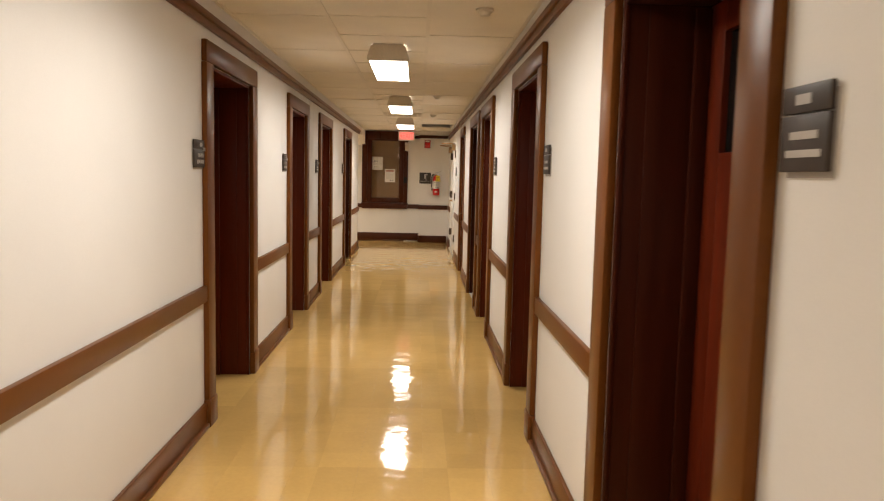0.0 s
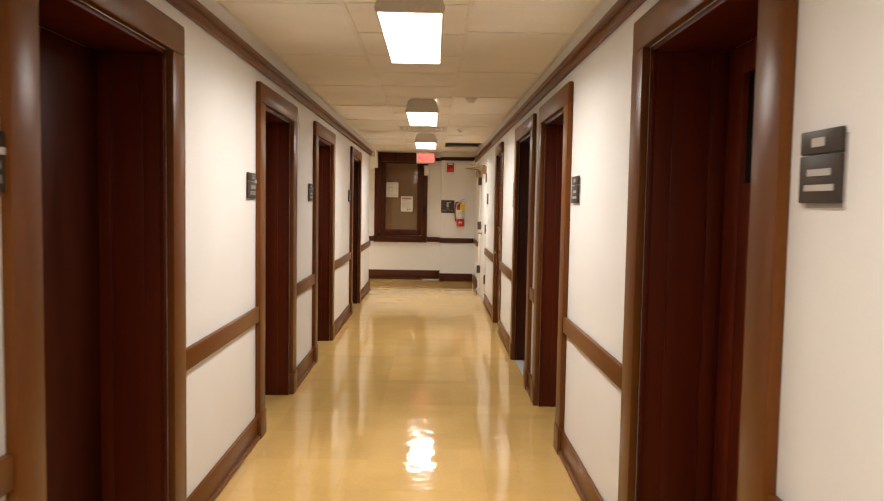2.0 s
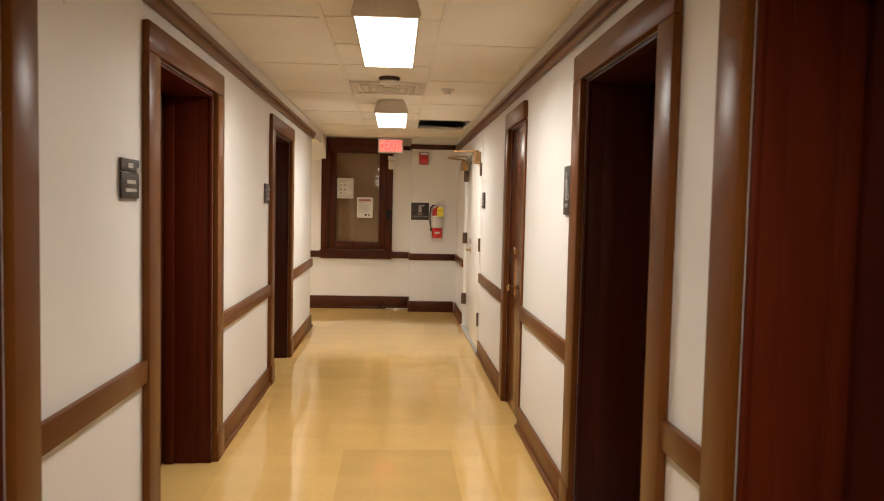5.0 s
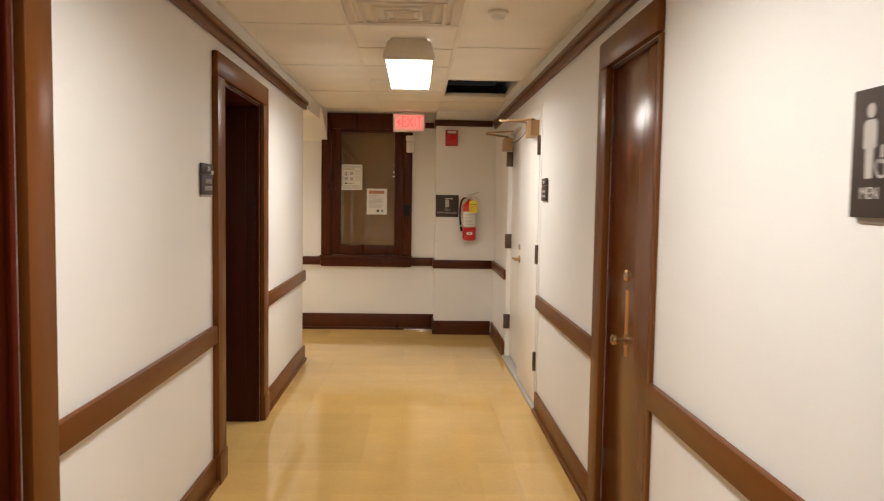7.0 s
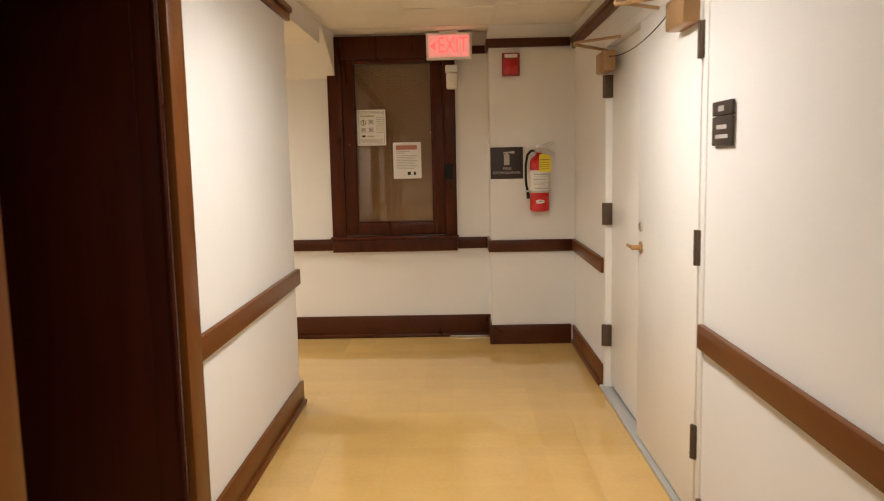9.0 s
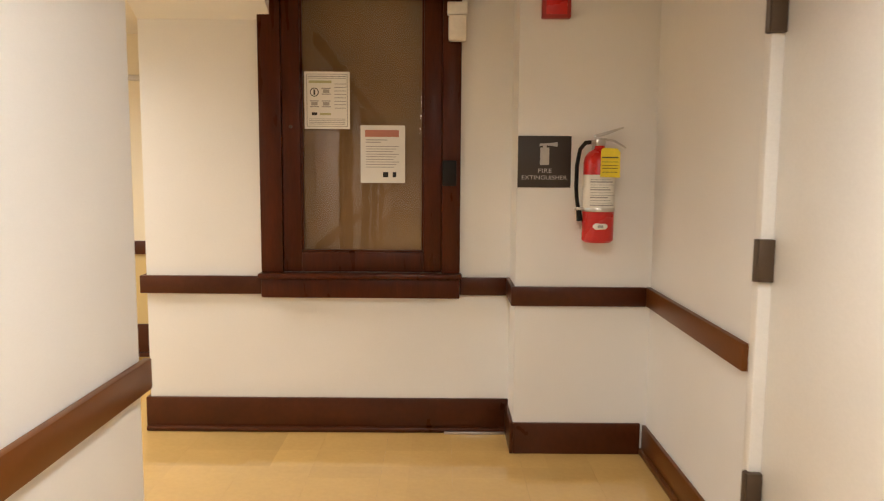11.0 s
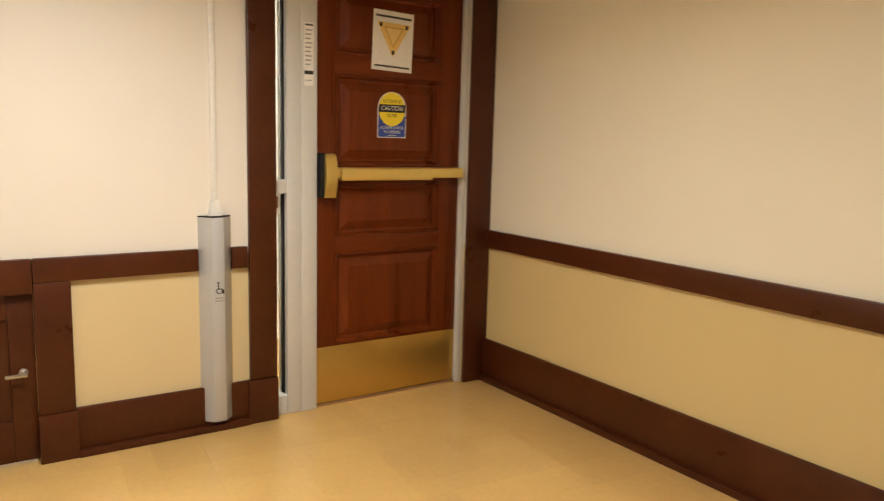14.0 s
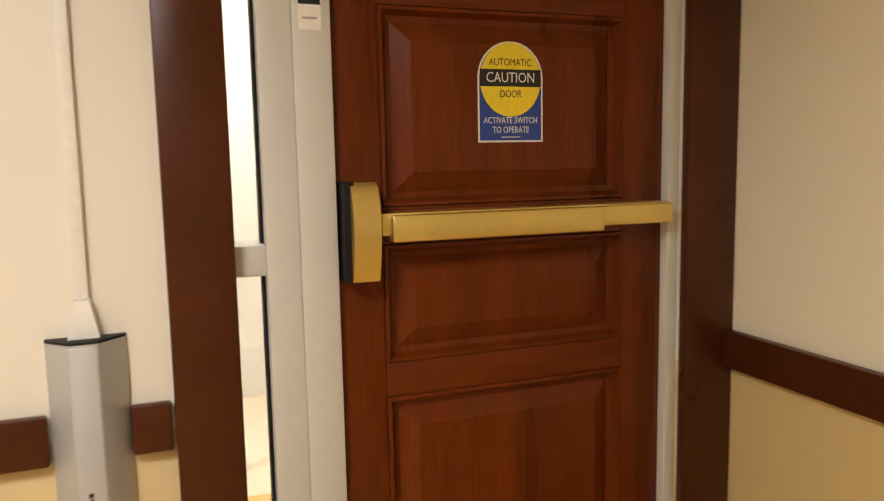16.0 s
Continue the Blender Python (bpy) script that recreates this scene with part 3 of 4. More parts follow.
def ceiling():
    """Lay-in tiles and their grid as one mesh each; one tile is missing."""
    bm = bmesh.new()
    rows = []
    lanes = ((XL, TX[0], 8.73, 1.22), (TX[0], TX[1], 8.70, 0.61), (TX[1], XR, 9.24, 1.22))
    bars = bmesh.new()
    for x0, x1, start, step in lanes:
        y = start - step * math.ceil((start - YBACK) / step)
        while y < YEND:
            a, b = max(y, YBACK), min(y + step, YEND)
            if b - a > 0.02:
                if x0 == TX[1] and a < HOLE[3] and b > HOLE[2]:
                    for p, q in ((a, HOLE[2]), (HOLE[3], b)):
                        if q - p > 0.03:
                            rows.append((x0, x1, p, q))
                else:
                    rows.append((x0, x1, a, b))
                if not (x0 == TX[1] and HOLE[2] < a < HOLE[3]):
                    box(bars, x0, x1, a - 0.011, a + 0.011, CEIL - 0.003, CEIL + 0.006)
            y += step
    for x0, x1, a, b in rows:
        box(bm, x0 + 0.001, x1 - 0.001, a + 0.001, b - 0.001, CEIL + random.uniform(0.0, 0.002), CEIL + 0.02)
    for x in TX:
        box(bars, x - 0.012, x + 0.012, YBACK, YEND, CEIL - 0.005, CEIL + 0.006)
    box(bars, XL, XL + 0.022, YBACK, YEND - 0.001, CEIL - 0.004, CEIL + 0.006)
    box(bars, XR - 0.022, XR, YBACK, YJOG, CEIL - 0.004, CEIL + 0.006)
    for y in (HOLE[2], HOLE[3]):
        box(bars, TX[1], XR, y - 0.011, y + 0.011, CEIL - 0.0035, CEIL + 0.03)
    box(bars, HOLE[1], HOLE[1] + 0.02, HOLE[2], HOLE[3], CEIL - 0.0032, CEIL + 0.03)
    solid("ceiling", bm, M_CEIL, "off-white lay-in ceiling tiles with one tile missing", "ceiling")
    solid("ceiling_grid", bars, M_TBAR, "off-white metal ceiling grid", "ceiling")
    # black sheet closes the void; its darkness is put into the colour
    solid("ceiling_void", boxes((XL - 0.3, XR + 0.3, YBACK, YEND + 0.2, CEIL + 0.42, CEIL + 0.5)), M_BLACK, "black sheet painted as the dark above the missing tile", "ceiling")
    bm = bmesh.new()
    for y, r in ((10.72, 0.05), (11.05, 0.035)):
        tube(bm, (XL, y, CEIL + 0.25), (XR, y, CEIL + 0.22), r, n=14)
    solid("ceiling_pipe", bm, M_HINGE, "dark pipes in the ceiling void", "pipe")
    solid("ceiling_side_hall", boxes((-4.9, XL - 0.001, YCORN - 0.3, YEND - 0.55, SIDE_CEIL, SIDE_CEIL + 0.05), (-4.9, XEND, YEND - 0.55, 15.5, SIDE_CEIL, SIDE_CEIL + 0.05)), M_CEIL, "off-white side hall ceiling", "ceiling")
    solid("ceiling_step", boxes((XL - 0.04, XL, YCORN, 12.12, SIDE_CEIL, CEIL + 0.02)), M_WALL, "white plastered step in the ceiling", "ceiling")


ceiling()


# ---- ceiling lights ----
def ceiling_light():
    """Four-foot wraparound fixture: opaque tapered ends, glowing lens."""
    ob = thing("ceiling_light", "long fluorescent ceiling light with glowing white lens", "ceiling light", Matrix.Translation((0.262, 0, CEIL)), group="corridor ceiling lights")
    ln = 1.18
    part("pan", boxes((-0.108, 0.108, 0.0, ln, -0.012, -0.001), bevel=0.003), M_FIXTURE, ob)
    sec = [(-0.118, -0.012), (0.118, -0.012), (0.146, -0.100), (0.140, -0.116), (-0.140, -0.116), (-0.146, -0.100)]
    part("lens", boxes((-0.134, 0.134, 0.024, ln - 0.024, -0.1155, -0.106)), M_LENS, ob, "glowing white acrylic lens")
    for s in (-1, 1):
        part("side_panel", prism([(s * 0.112, -0.012), (s * 0.118, -0.012), (s * 0.146, -0.100), (s * 0.143, -0.117), (s * 0.135, -0.117), (s * 0.139, -0.100)], (0.022, ln - 0.022), "y"), M_FIXTURE, ob, "off-white side panel")
    big = [(x * 1.02, z * 1.02) for x, z in sec]
    for y in (0.0, ln - 0.022):
        part("end_cap", prism(big, (y, y + 0.022), "y", 0.002), M_FIXTURE, ob, "off-white metal end cap")
    return ob


first = ceiling_light()
first.location.y = 2.27
for y in (-4.66, -1.20, 5.74, 9.02):
    copy_thing(first, Matrix.Translation((0.262, y, CEIL)))


def tubes(x, y, z, w, h, watts, colour):
    """What the tubes send down through a prismatic lens."""
    lamp = bpy.data.lights.new("tubes", "AREA")
    lamp.shape, lamp.size, lamp.size_y = "RECTANGLE", w, h
    lamp.energy, lamp.color, lamp.spread = watts, colour, radians(160)
    new("tubes", lamp).location = (x, y, z)


for y in (-4.66, -1.20, 2.27, 5.74, 9.02):
    tubes(0.262, y + 0.59, CEIL - 0.118, 0.26, 1.12, TUBES, LAMP_COLOUR)


def diffuser(y0):
    ob = thing("air_diffuser", "square white ceiling air diffuser", "air vent", Matrix.Translation((0.24, y0 + 0.30, CEIL)))
    part("frame", boxes((-0.285, 0.285, -0.285, -0.235, -0.010, -0.0055), (-0.285, 0.285, 0.235, 0.285, -0.010, -0.0055), (-0.285, -0.235, -0.235, 0.235, -0.010, -0.0055), (0.235, 0.285, -0.235, 0.235, -0.010, -0.0055), bevel=0.002), M_FIXTURE, ob)
    for i, r in enumerate((0.21, 0.15, 0.09)):
        bm = bmesh.new()
        z = -0.012 - 0.005 * i
        for q in ((-r, r, -r, -r + 0.02), (-r, r, r - 0.02, r), (-r, -r + 0.02, -r + 0.02, r - 0.02), (r - 0.02, r, -r + 0.02, r - 0.02)):
            box(bm, *q, z - 0.006, z, 0.001)
        part("louvre", bm, M_FIXTURE, ob)
    part("plate", boxes((-0.05, 0.05, -0.05, 0.05, -0.03, -0.026), bevel=0.002), M_FIXTURE, ob)


diffuser(8.10)


def smoke_head(x, y):
    bm = lathe([(0.050, 0), (0.050, -0.012), (0.034, -0.018), (0.026, -0.036), (0.006, -0.04)], 24, (0, 0, 0))
    ob = solid("sprinkler_head", bm, M_WHITEPLASTIC, "small white round ceiling sprinkler cover", "sprinkler", Matrix.Translation((x, y, CEIL - 0.0005)), kind="", group="ceiling sprinklers")


for x, y in ((0.84, 1.10), (0.69, 5.66), (0.70, 8.38)):
    smoke_head(x, y)


def smoke_detector(x, y):
    ob = thing("smoke_detector", "white round ceiling smoke detector on a dark base", "smoke detector", Matrix.Translation((x, y, CEIL)))
    part("base", lathe([(0.075, -0.0005), (0.078, -0.006), (0.070, -0.022), (0.060, -0.024)], 28), M_HINGE, ob, "dark vented base")
    part("cover", lathe([(0.066, -0.0245), (0.072, -0.030), (0.064, -0.046), (0.040, -0.054), (0.006, -0.056)], 28), M_WHITEPLASTIC, ob, "white cover")


smoke_detector(0.255, 7.93)


# ---- interior window in the end wall ----
PANE_SKEW = 1.0      # degrees by which the pane sits askew in its sash
PANE_X, PANE_Z = -0.20, -0.013


def on_pane(x, z):
    """A place on the face of the skewed pane."""
    return on_end(x, z, YEND - PANE_Z + (x - PANE_X) * math.tan(radians(PANE_SKEW))) @ Matrix.Rotation(radians(PANE_SKEW), 4, "Y")


def end_window():
    ob = thing("window_1", "dark mahogany framed interior window with wide sill", "window", on_end(0, 0), kind="structure")
    f = part("window_frame", boxes((-0.684, -0.578, 0.795, 2.285, 0.0005, 0.034), (0.182, 0.270, 0.795, 2.285, 0.0005, 0.034), (-0.578, 0.182, 2.12, 2.285, 0.0005, 0.034), bevel=0.005), M_WINDOWWOOD, ob)
    part("sash", boxes((-0.577, -0.490, 0.80, 2.119, -0.03, 0.022), (0.095, 0.181, 0.80, 2.119, -0.03, 0.022), (-0.490, 0.095, 0.80, 0.895, -0.03, 0.022), (-0.490, 0.095, 2.085, 2.119, -0.03, 0.022), bevel=0.004), M_WINDOWWOOD, ob)
    bm = boxes((-0.470 - 0.02, 0.075 + 0.02, 0.895, 0.905, -0.006, 0.014), (-0.490, -0.480, 0.905, 2.085, -0.006, 0.014), (0.085, 0.095, 0.905, 2.085, -0.006, 0.014), bevel=0.003)
    part("glazing_bead", bm, M_WINDOWWOOD, ob)
    bm = boxes((-0.492, 0.097, 0.893, 2.087, PANE_Z - 0.005, PANE_Z))
    for v in bm.verts:
        v.co.z -= (v.co.x - PANE_X) * math.tan(radians(PANE_SKEW))
    g = part("pane", bm, M_GLASS, ob, "clear glass pane")
    g.visible_shadow = False
    part("window_sill", boxes((-0.694, 0.280, 0.770, 0.795, 0.0005, 0.075), (-0.684, 0.270, 0.675, 0.770, 0.0005, 0.050), bevel=0.006), M_WINDOWWOOD, ob)
    part("latch", boxes((0.184, 0.250, 1.216, 1.336, 0.0345, 0.048), bevel=0.004), M_RUBBER, ob, "black latch plate")
    part("sash_knob", lathe([(0.008, 0), (0.008, 0.010), (0.003, 0.012)], 12, (-0.535, 1.49, 0.022)), M_HINGE, ob)


end_window()

# brown board close behind the glass
solid("window_backing", boxes((WX0 - 0.02, WX1 + 0.02, YEND + 0.045, YEND + 0.06, WZ0 - 0.02, WZ1 + 0.02)), M_BOARD, "brown board behind the window glass", "board")


# ---- papers in the window ----
def paper(name, label, w, h, rows, m, sheet=M_PAPER):
    ob = thing(name, label, "paper", m)
    part("sheet", boxes((-w / 2, w / 2, -h / 2, h / 2, 0.0006, 0.0018)), sheet, ob)
    for x0, x1, z0, z1, mt in rows:
        part("print", boxes((x0 * w, x1 * w, z0 * h, z1 * h, 0.0018, 0.0022)), mt, ob)
    return ob


lines1 = [(-0.40, 0.10, 0.30, 0.345, M_GREENINK), (-0.42, 0.42, 0.41, 0.425, M_INK), (-0.42, 0.42, 0.38, 0.39, M_INK)]
for z in (0.28, 0.22, 0.16, 0.10, 0.04, -0.02, -0.08, -0.14):
    lines1.append((0.16, 0.42, z, z + 0.012, M_INK))
for z in (-0.36, -0.39, -0.42, -0.33):
    lines1.append((-0.40, 0.40, z, z + 0.010, M_INK))
for x, z in ((-0.12, 0.10), (-0.12, -0.12), (-0.38, -0.12)):
    lines1.append((x, x + 0.20, z, z + 0.018, M_INK))
    lines1.append((x, x + 0.20, z + 0.10, z + 0.118, M_INK))
    lines1.append((x + 0.03, x + 0.17, z + 0.03, z + 0.09, M_GREYBAR))
lines1 += [(-0.34, -0.22, -0.26, -0.21, M_BLACKINK), (-0.16, 0.08, -0.26, -0.22, M_GREENINK)]
for a, b, c, d in ((-0.45, -0.435, -0.46, 0.46), (0.435, 0.45, -0.46, 0.46), (-0.45, 0.45, 0.45, 0.46), (-0.45, 0.45, -0.46, -0.45)):
    lines1.append((a, b, c, d, M_INK))
pictos = paper("notice", "laminated printed notice with small pictograms on glass", 0.216, 0.268, lines1, on_pane(-0.366, 1.616), M_LAMINATE)
bm = bmesh.new()
for k in range(20):
    a0, a1 = radians(18 * k), radians(18 * k + 18)
    bm.faces.new([bm.verts.new((-0.060 + q * math.cos(a), 0.038 + q * math.sin(a), 0.0026)) for q, a in ((0.021, a0), (0.021, a1), (0.017, a1), (0.017, a0))])
box(bm, -0.064, -0.056, 0.026, 0.050, 0.0022, 0.0026)
part("round_pictogram", bm, M_BLACKINK, pictos)
lines2 = [(-0.40, 0.36, 0.30, 0.42, M_REDINK), (-0.38, 0.10, 0.24, 0.255, M_INK), (-0.38, -0.05, 0.20, 0.215, M_INK)]
for i in range(9):
    z = 0.13 - 0.045 * i
    lines2.append((-0.38, 0.36 - 0.06 * ((i * 7) % 3), z, z + 0.012, M_INK))
lines2 += [(0.0, 0.12, -0.40, -0.31, M_BLACKINK), (0.22, 0.30, -0.40, -0.31, M_BLACKINK)]
paper("notice", "laminated printed notice with a red heading on glass", 0.213, 0.274, lines2, on_pane(-0.102, 1.364), M_LAMINATE)


# ---- exit signs ----
def exit_sign(label, m, w=0.335, h=0.195):
    """Lit sign with a left arrow and red letters; hangs from a canopy."""
    ob = thing("exit_sign", label, "exit sign", m)
    part("housing", boxes((-w / 2, w / 2, -h, 0.0, -0.045, 0.0), bevel=0.006), M_WHITEPLASTIC, ob)
    part("face", boxes((-w / 2 + 0.018, w / 2 - 0.018, -h + 0.018, -0.018, 0.0005, 0.002)), M_EXITFACE, ob, "softly glowing pale face")
    lettering("letters", "EXIT", 0.165, 0.028, -h / 2, 0.0025, M_EXITRED, ob, 0.215, label="glowing red letters")
    part("arrow", prism([(-0.138, -h / 2), (-0.098, -h / 2 + 0.038), (-0.098, -h / 2 - 0.038)], (0.002, 0.0035), "z"), M_EXITRED, ob)
    part("canopy", boxes((-0.07, 0.07, -0.001, 0.012, -0.05, 0.005), bevel=0.003), M_WHITEPLASTIC, ob)
    return ob


exit_sign("lit red exit sign with arrow under the ceiling", on_end(0.232, CEIL - 0.014, 12.545))
exit_sign("lit red exit sign above a metal track", on_sidewall(1.32, SIDE_CEIL - 0.012, -0.06), 0.36, 0.20)


# ---- things on the end wall ----
def alarm_box():
    ob = thing("fire_alarm", "small red wall fire alarm with a white lens", "fire alarm", on_end(0.668, 2.022, YJOG))
    part("body", boxes((-0.062, 0.062, -0.080, 0.080, 0.0005, 0.038), bevel=0.006), M_DARKRED, ob)
    part("lens", boxes((-0.045, 0.045, 0.046, 0.070, 0.0385, 0.05), bevel=0.004), M_WHITEPLASTIC, ob, "white strobe lens")
    part("grille", boxes((-0.045, 0.045, -0.065, 0.03, 0.0385, 0.041), bevel=0.001), M_RED, ob)


alarm_box()


def sensor():
    ob = thing("emergency_light", "white plastic sensor box on the window frame", "sensor", on_end(0.247, 1.97, YEND - 0.0345))
    part("body", boxes((-0.046, 0.046, 0.03, 0.088, 0.0005, 0.045), bevel=0.006), M_WHITEPLASTIC, ob)
    part("cover", boxes((-0.040, 0.044, -0.088, 0.028, 0.0005, 0.062), bevel=0.012), M_WHITEPLASTIC, ob)


sensor()


def extinguisher():
    ob = thing("fire_extinguisher", "red fire extinguisher with yellow tag hung on the wall", "fire extinguisher", Matrix.Translation((0.860, YJOG - 0.080, 0.985)))
    r = 0.0675
    body = part("cylinder", lathe([(r - 0.012, 0), (r, 0.010), (r, 0.345), (r * 0.92, 0.368), (r * 0.70, 0.388), (r * 0.36, 0.400), (0.022, 0.404), (0.020, 0.416)], 36), M_RED, ob)
    band = part("label_band", lathe([(r + 0.0008, 0.150), (r + 0.0008, 0.292)], 36), M_PAPER, body, "white instruction label")
    for i in range(11):
        bm = bmesh.new()
        z = 0.160 + 0.011 * i
        for k in range(9 - (i * 5) % 4):
            a0, a1 = radians(-132 + 11 * k), radians(-132 + 11 * (k + 1))
            vs = [bm.verts.new(((r + 0.0016) * math.cos(a), (r + 0.0016) * math.sin(a), zz)) for a, zz in ((a0, z), (a1, z), (a1, z + 0.002 + 0.003 * (i % 3 == 0)), (a0, z + 0.002 + 0.003 * (i % 3 == 0)))]
            bm.faces.new(vs)
        part("print", bm, M_INK, body)
    part("hose_clip", boxes((-0.102, -0.060, -0.016, 0.008, 0.138, 0.152), bevel=0.003), M_STEEL, ob, "steel hose clip")
    part("strap", lathe([(r + 0.002, 0.134), (r + 0.003, 0.137), (r + 0.003, 0.147), (r + 0.002, 0.150)], 36), M_STEEL, ob, "steel strap")
    tag = part("tag", prism([(-0.011, 0.284), (0.072, 0.280), (0.070, 0.388), (0.058, 0.402), (0.002, 0.405), (-0.009, 0.396)], (-r - 0.010, -r - 0.0085), "y"), M_YELLOW, ob, "yellow inspection tag")
    for z in (0.362, 0.345, 0.330, 0.318, 0.302):
        part("tag_print", boxes((-0.005, 0.064 - 0.1 * abs(z - 0.345), -r - 0.0112, -r - 0.0100, z, z + (0.005 if z == 0.362 else 0.002))), M_BLACKINK, tag)
    bm = bmesh.new()
    bmesh.ops.create_uvsphere(bm, u_segments=20, v_segments=10, radius=1.0, matrix=Matrix.Translation((-0.002, -r + 0.0045, 0.072)) @ Matrix.Diagonal((0.032, 0.0065, 0.017, 1)))
    part("badge", bm, M_PAPER, body, "white oval badge")
    part("badge_print", boxes((-0.014, 0.010, -r - 0.0030, -r - 0.0022, 0.066, 0.078), bevel=0.0), M_INK, body)
    bm = boxes((-0.020, 0.020, -0.020, 0.020, 0.414, 0.446), bevel=0.005)
    tube(bm, (-0.018, 0, 0.43), (-0.038, 0, 0.43), 0.010)
    part("valve", bm, M_STEEL, ob)
    bm = prism([(-0.022, 0.448), (0.03, 0.462), (0.098, 0.490), (0.098, 0.497), (0.02, 0.474), (-0.024, 0.462)], (-0.012, 0.012), "y", 0.002)
    part("lever", bm, M_STEEL, ob)
    bm = prism([(0.018, 0.440), (0.06, 0.432), (0.110, 0.404), (0.112, 0.410), (0.062, 0.440), (0.018, 0.448)], (-0.010, 0.010), "y", 0.001)
    part("carry_handle", bm, M_STEEL, ob)
    pts = [(-0.034, 0, 0.430), (-0.062, -0.005, 0.428), (-0.086, -0.008, 0.400), (-0.098, -0.010, 0.330), (-0.099, -0.010, 0.240), (-0.095, -0.008, 0.190), (-0.088, -0.004, 0.155), (-0.084, -0.004, 0.118)]
    bm = bmesh.new()
    for p, q in zip(pts, pts[1:]):
        tube(bm, p, q, 0.0085, n=12)
        bmesh.ops.create_uvsphere(bm, u_segments=12, v_segments=6, radius=0.0085, matrix=Matrix.Translation(q))
    part("hose", bm, M_RUBBER, ob, "black rubber hose")
    bm = bmesh.new()
    tube(bm, (-0.085, -0.004, 0.145), (-0.080, -0.004, 0.092), 0.011, 0.013, 14)
    part("nozzle", bm, M_RUBBER, ob)
    part("bracket", boxes((-0.02, 0.02, r, 0.0795, 0.10, 0.42), bevel=0.003), M_STEEL, ob)


extinguisher()


def wall_sign(m, lines, label, w=0.178, h=0.140, split=0.045, bars=(), group="door signs"):
    """Dark plastic sign in two plates, raised writing; bars where nothing can be read."""
    ob = thing("door_sign", label, "sign", m, group=group)
    part("back_plate", boxes((-w / 2 + 0.012, w / 2 + 0.002, -h / 2 - 0.010, h / 2 - 0.012, 0.0005, 0.004)), M_GREYBAR, ob)
    if split:
        part("plate", boxes((-w / 2, w / 2, h / 2 - split, h / 2, 0.0045, 0.014), bevel=0.002), M_SIGN, ob)
        part("plate", boxes((-w / 2, w / 2, -h / 2, h / 2 - split - 0.003, 0.0045, 0.014), bevel=0.002), M_SIGN, ob)
    else:
        part("plate", boxes((-w / 2, w / 2, -h / 2, h / 2, 0.0045, 0.014), bevel=0.002), M_SIGN, ob)
    for text, size, x, y, wd in lines:
        lettering("writing", text, size, x, y, 0.0146, M_SIGNTEXT, ob, wd)
    for x0, x1, y0, y1 in bars:
        part("writing_bar", boxes((x0, x1, y0, y1, 0.0142, 0.0154)), M_SIGNTEXT, ob)
    return ob


low = [("CAUTION", 0.030, 0.018, -0.010, 0.095), ("LOW DOOR", 0.030, 0.012, -0.042, 0.118)]
room_bar = [(0.002, 0.042, 0.036, 0.056)]
wall_sign(on_left(0.775, 1.468), low, "dark two-part door sign warning of a low door", bars=room_bar)
wall_sign(on_left(3.255, 1.468), [("312", 0.034, 0.022, 0.046, 0.045)] + low, "dark two-part door sign numbered 312")
bars2 = [(-0.028, 0.020, 0.038, 0.055), (-0.042, 0.046, -0.018, -0.005), (-0.052, 0.058, -0.047, -0.035)]
wall_sign(on_left(8.11, 1.460), [("304", 0.034, 0.022, 0.046, 0.045)] + low, "dark two-part door sign numbered 304")
for y in (5.26,):
    wall_sign(on_left(y, 1.460), [], "dark two-part door sign with pale lettering", bars=bars2)
for y, w in ((-1.916, 0.150), (0.529, 0.150), (3.01, 0.178)):
    wall_sign(on_right(y, 1.472), [], "dark two-part door sign with pale lettering", w, bars=bars2)
wall_sign(on_right(9.36, 1.460), [], "dark two-part door sign beside the white doors", bars=bars2)


def restroom_sign():
    """Tall dark plate with raised pale shapes and one word."""
    ob = wall_sign(on_right(5.965, 1.474), [("MEN", 0.030, -0.018, -0.072, 0.052)], "tall dark restroom sign with pale symbols", 0.155, 0.228, 0)
    z0, z1 = 0.0142, 0.0156
    part("symbol_body", prism([(-0.040, 0.050), (-0.034, 0.058), (-0.008, 0.058), (-0.002, 0.050), (-0.002, 0.008), (-0.009, 0.008), (-0.011, -0.045), (-0.032, -0.045), (-0.033, 0.008), (-0.040, 0.008)], (z0, z1), "z"), M_SIGNTEXT, ob, "plain pale symbol")
    part("symbol_disc", prism([(-0.021 + 0.0115 * math.cos(radians(a)), 0.074 + 0.013 * math.sin(radians(a))) for a in range(0, 360, 20)], (z0, z1), "z"), M_SIGNTEXT, ob)
    bm = boxes((0.012, 0.020, -0.010, 0.012, z0, z1), (0.012, 0.028, -0.020, -0.013, z0, z1), (0.024, 0.030, -0.038, -0.020, z0, z1))
    for k in range(16):
        a0, a1 = radians(120 + k * 15), radians(135 + k * 15)
        q = [(0.016 + d * math.cos(a), -0.027 + d * math.sin(a)) for d, a in ((0.019, a0), (0.019, a1), (0.014, a1), (0.014, a0))]
        vs = [bm.verts.new((x, y, z1)) for x, y in q]
        bm.faces.new(vs)
    part("wheel_symbol", bm, M_SIGNTEXT, ob)


restroom_sign()


for y in (0.775, 3.255, 5.26, 8.11):
    tab = thing("sign_tab", "small pale plastic slider on a door sign", "sign tab", on_left(y + 0.072, 1.492))
    part("tab", boxes((-0.018, 0.018, -0.009, 0.009, 0.0142, 0.0175), bevel=0.001), M_SIGNTEXT, tab)


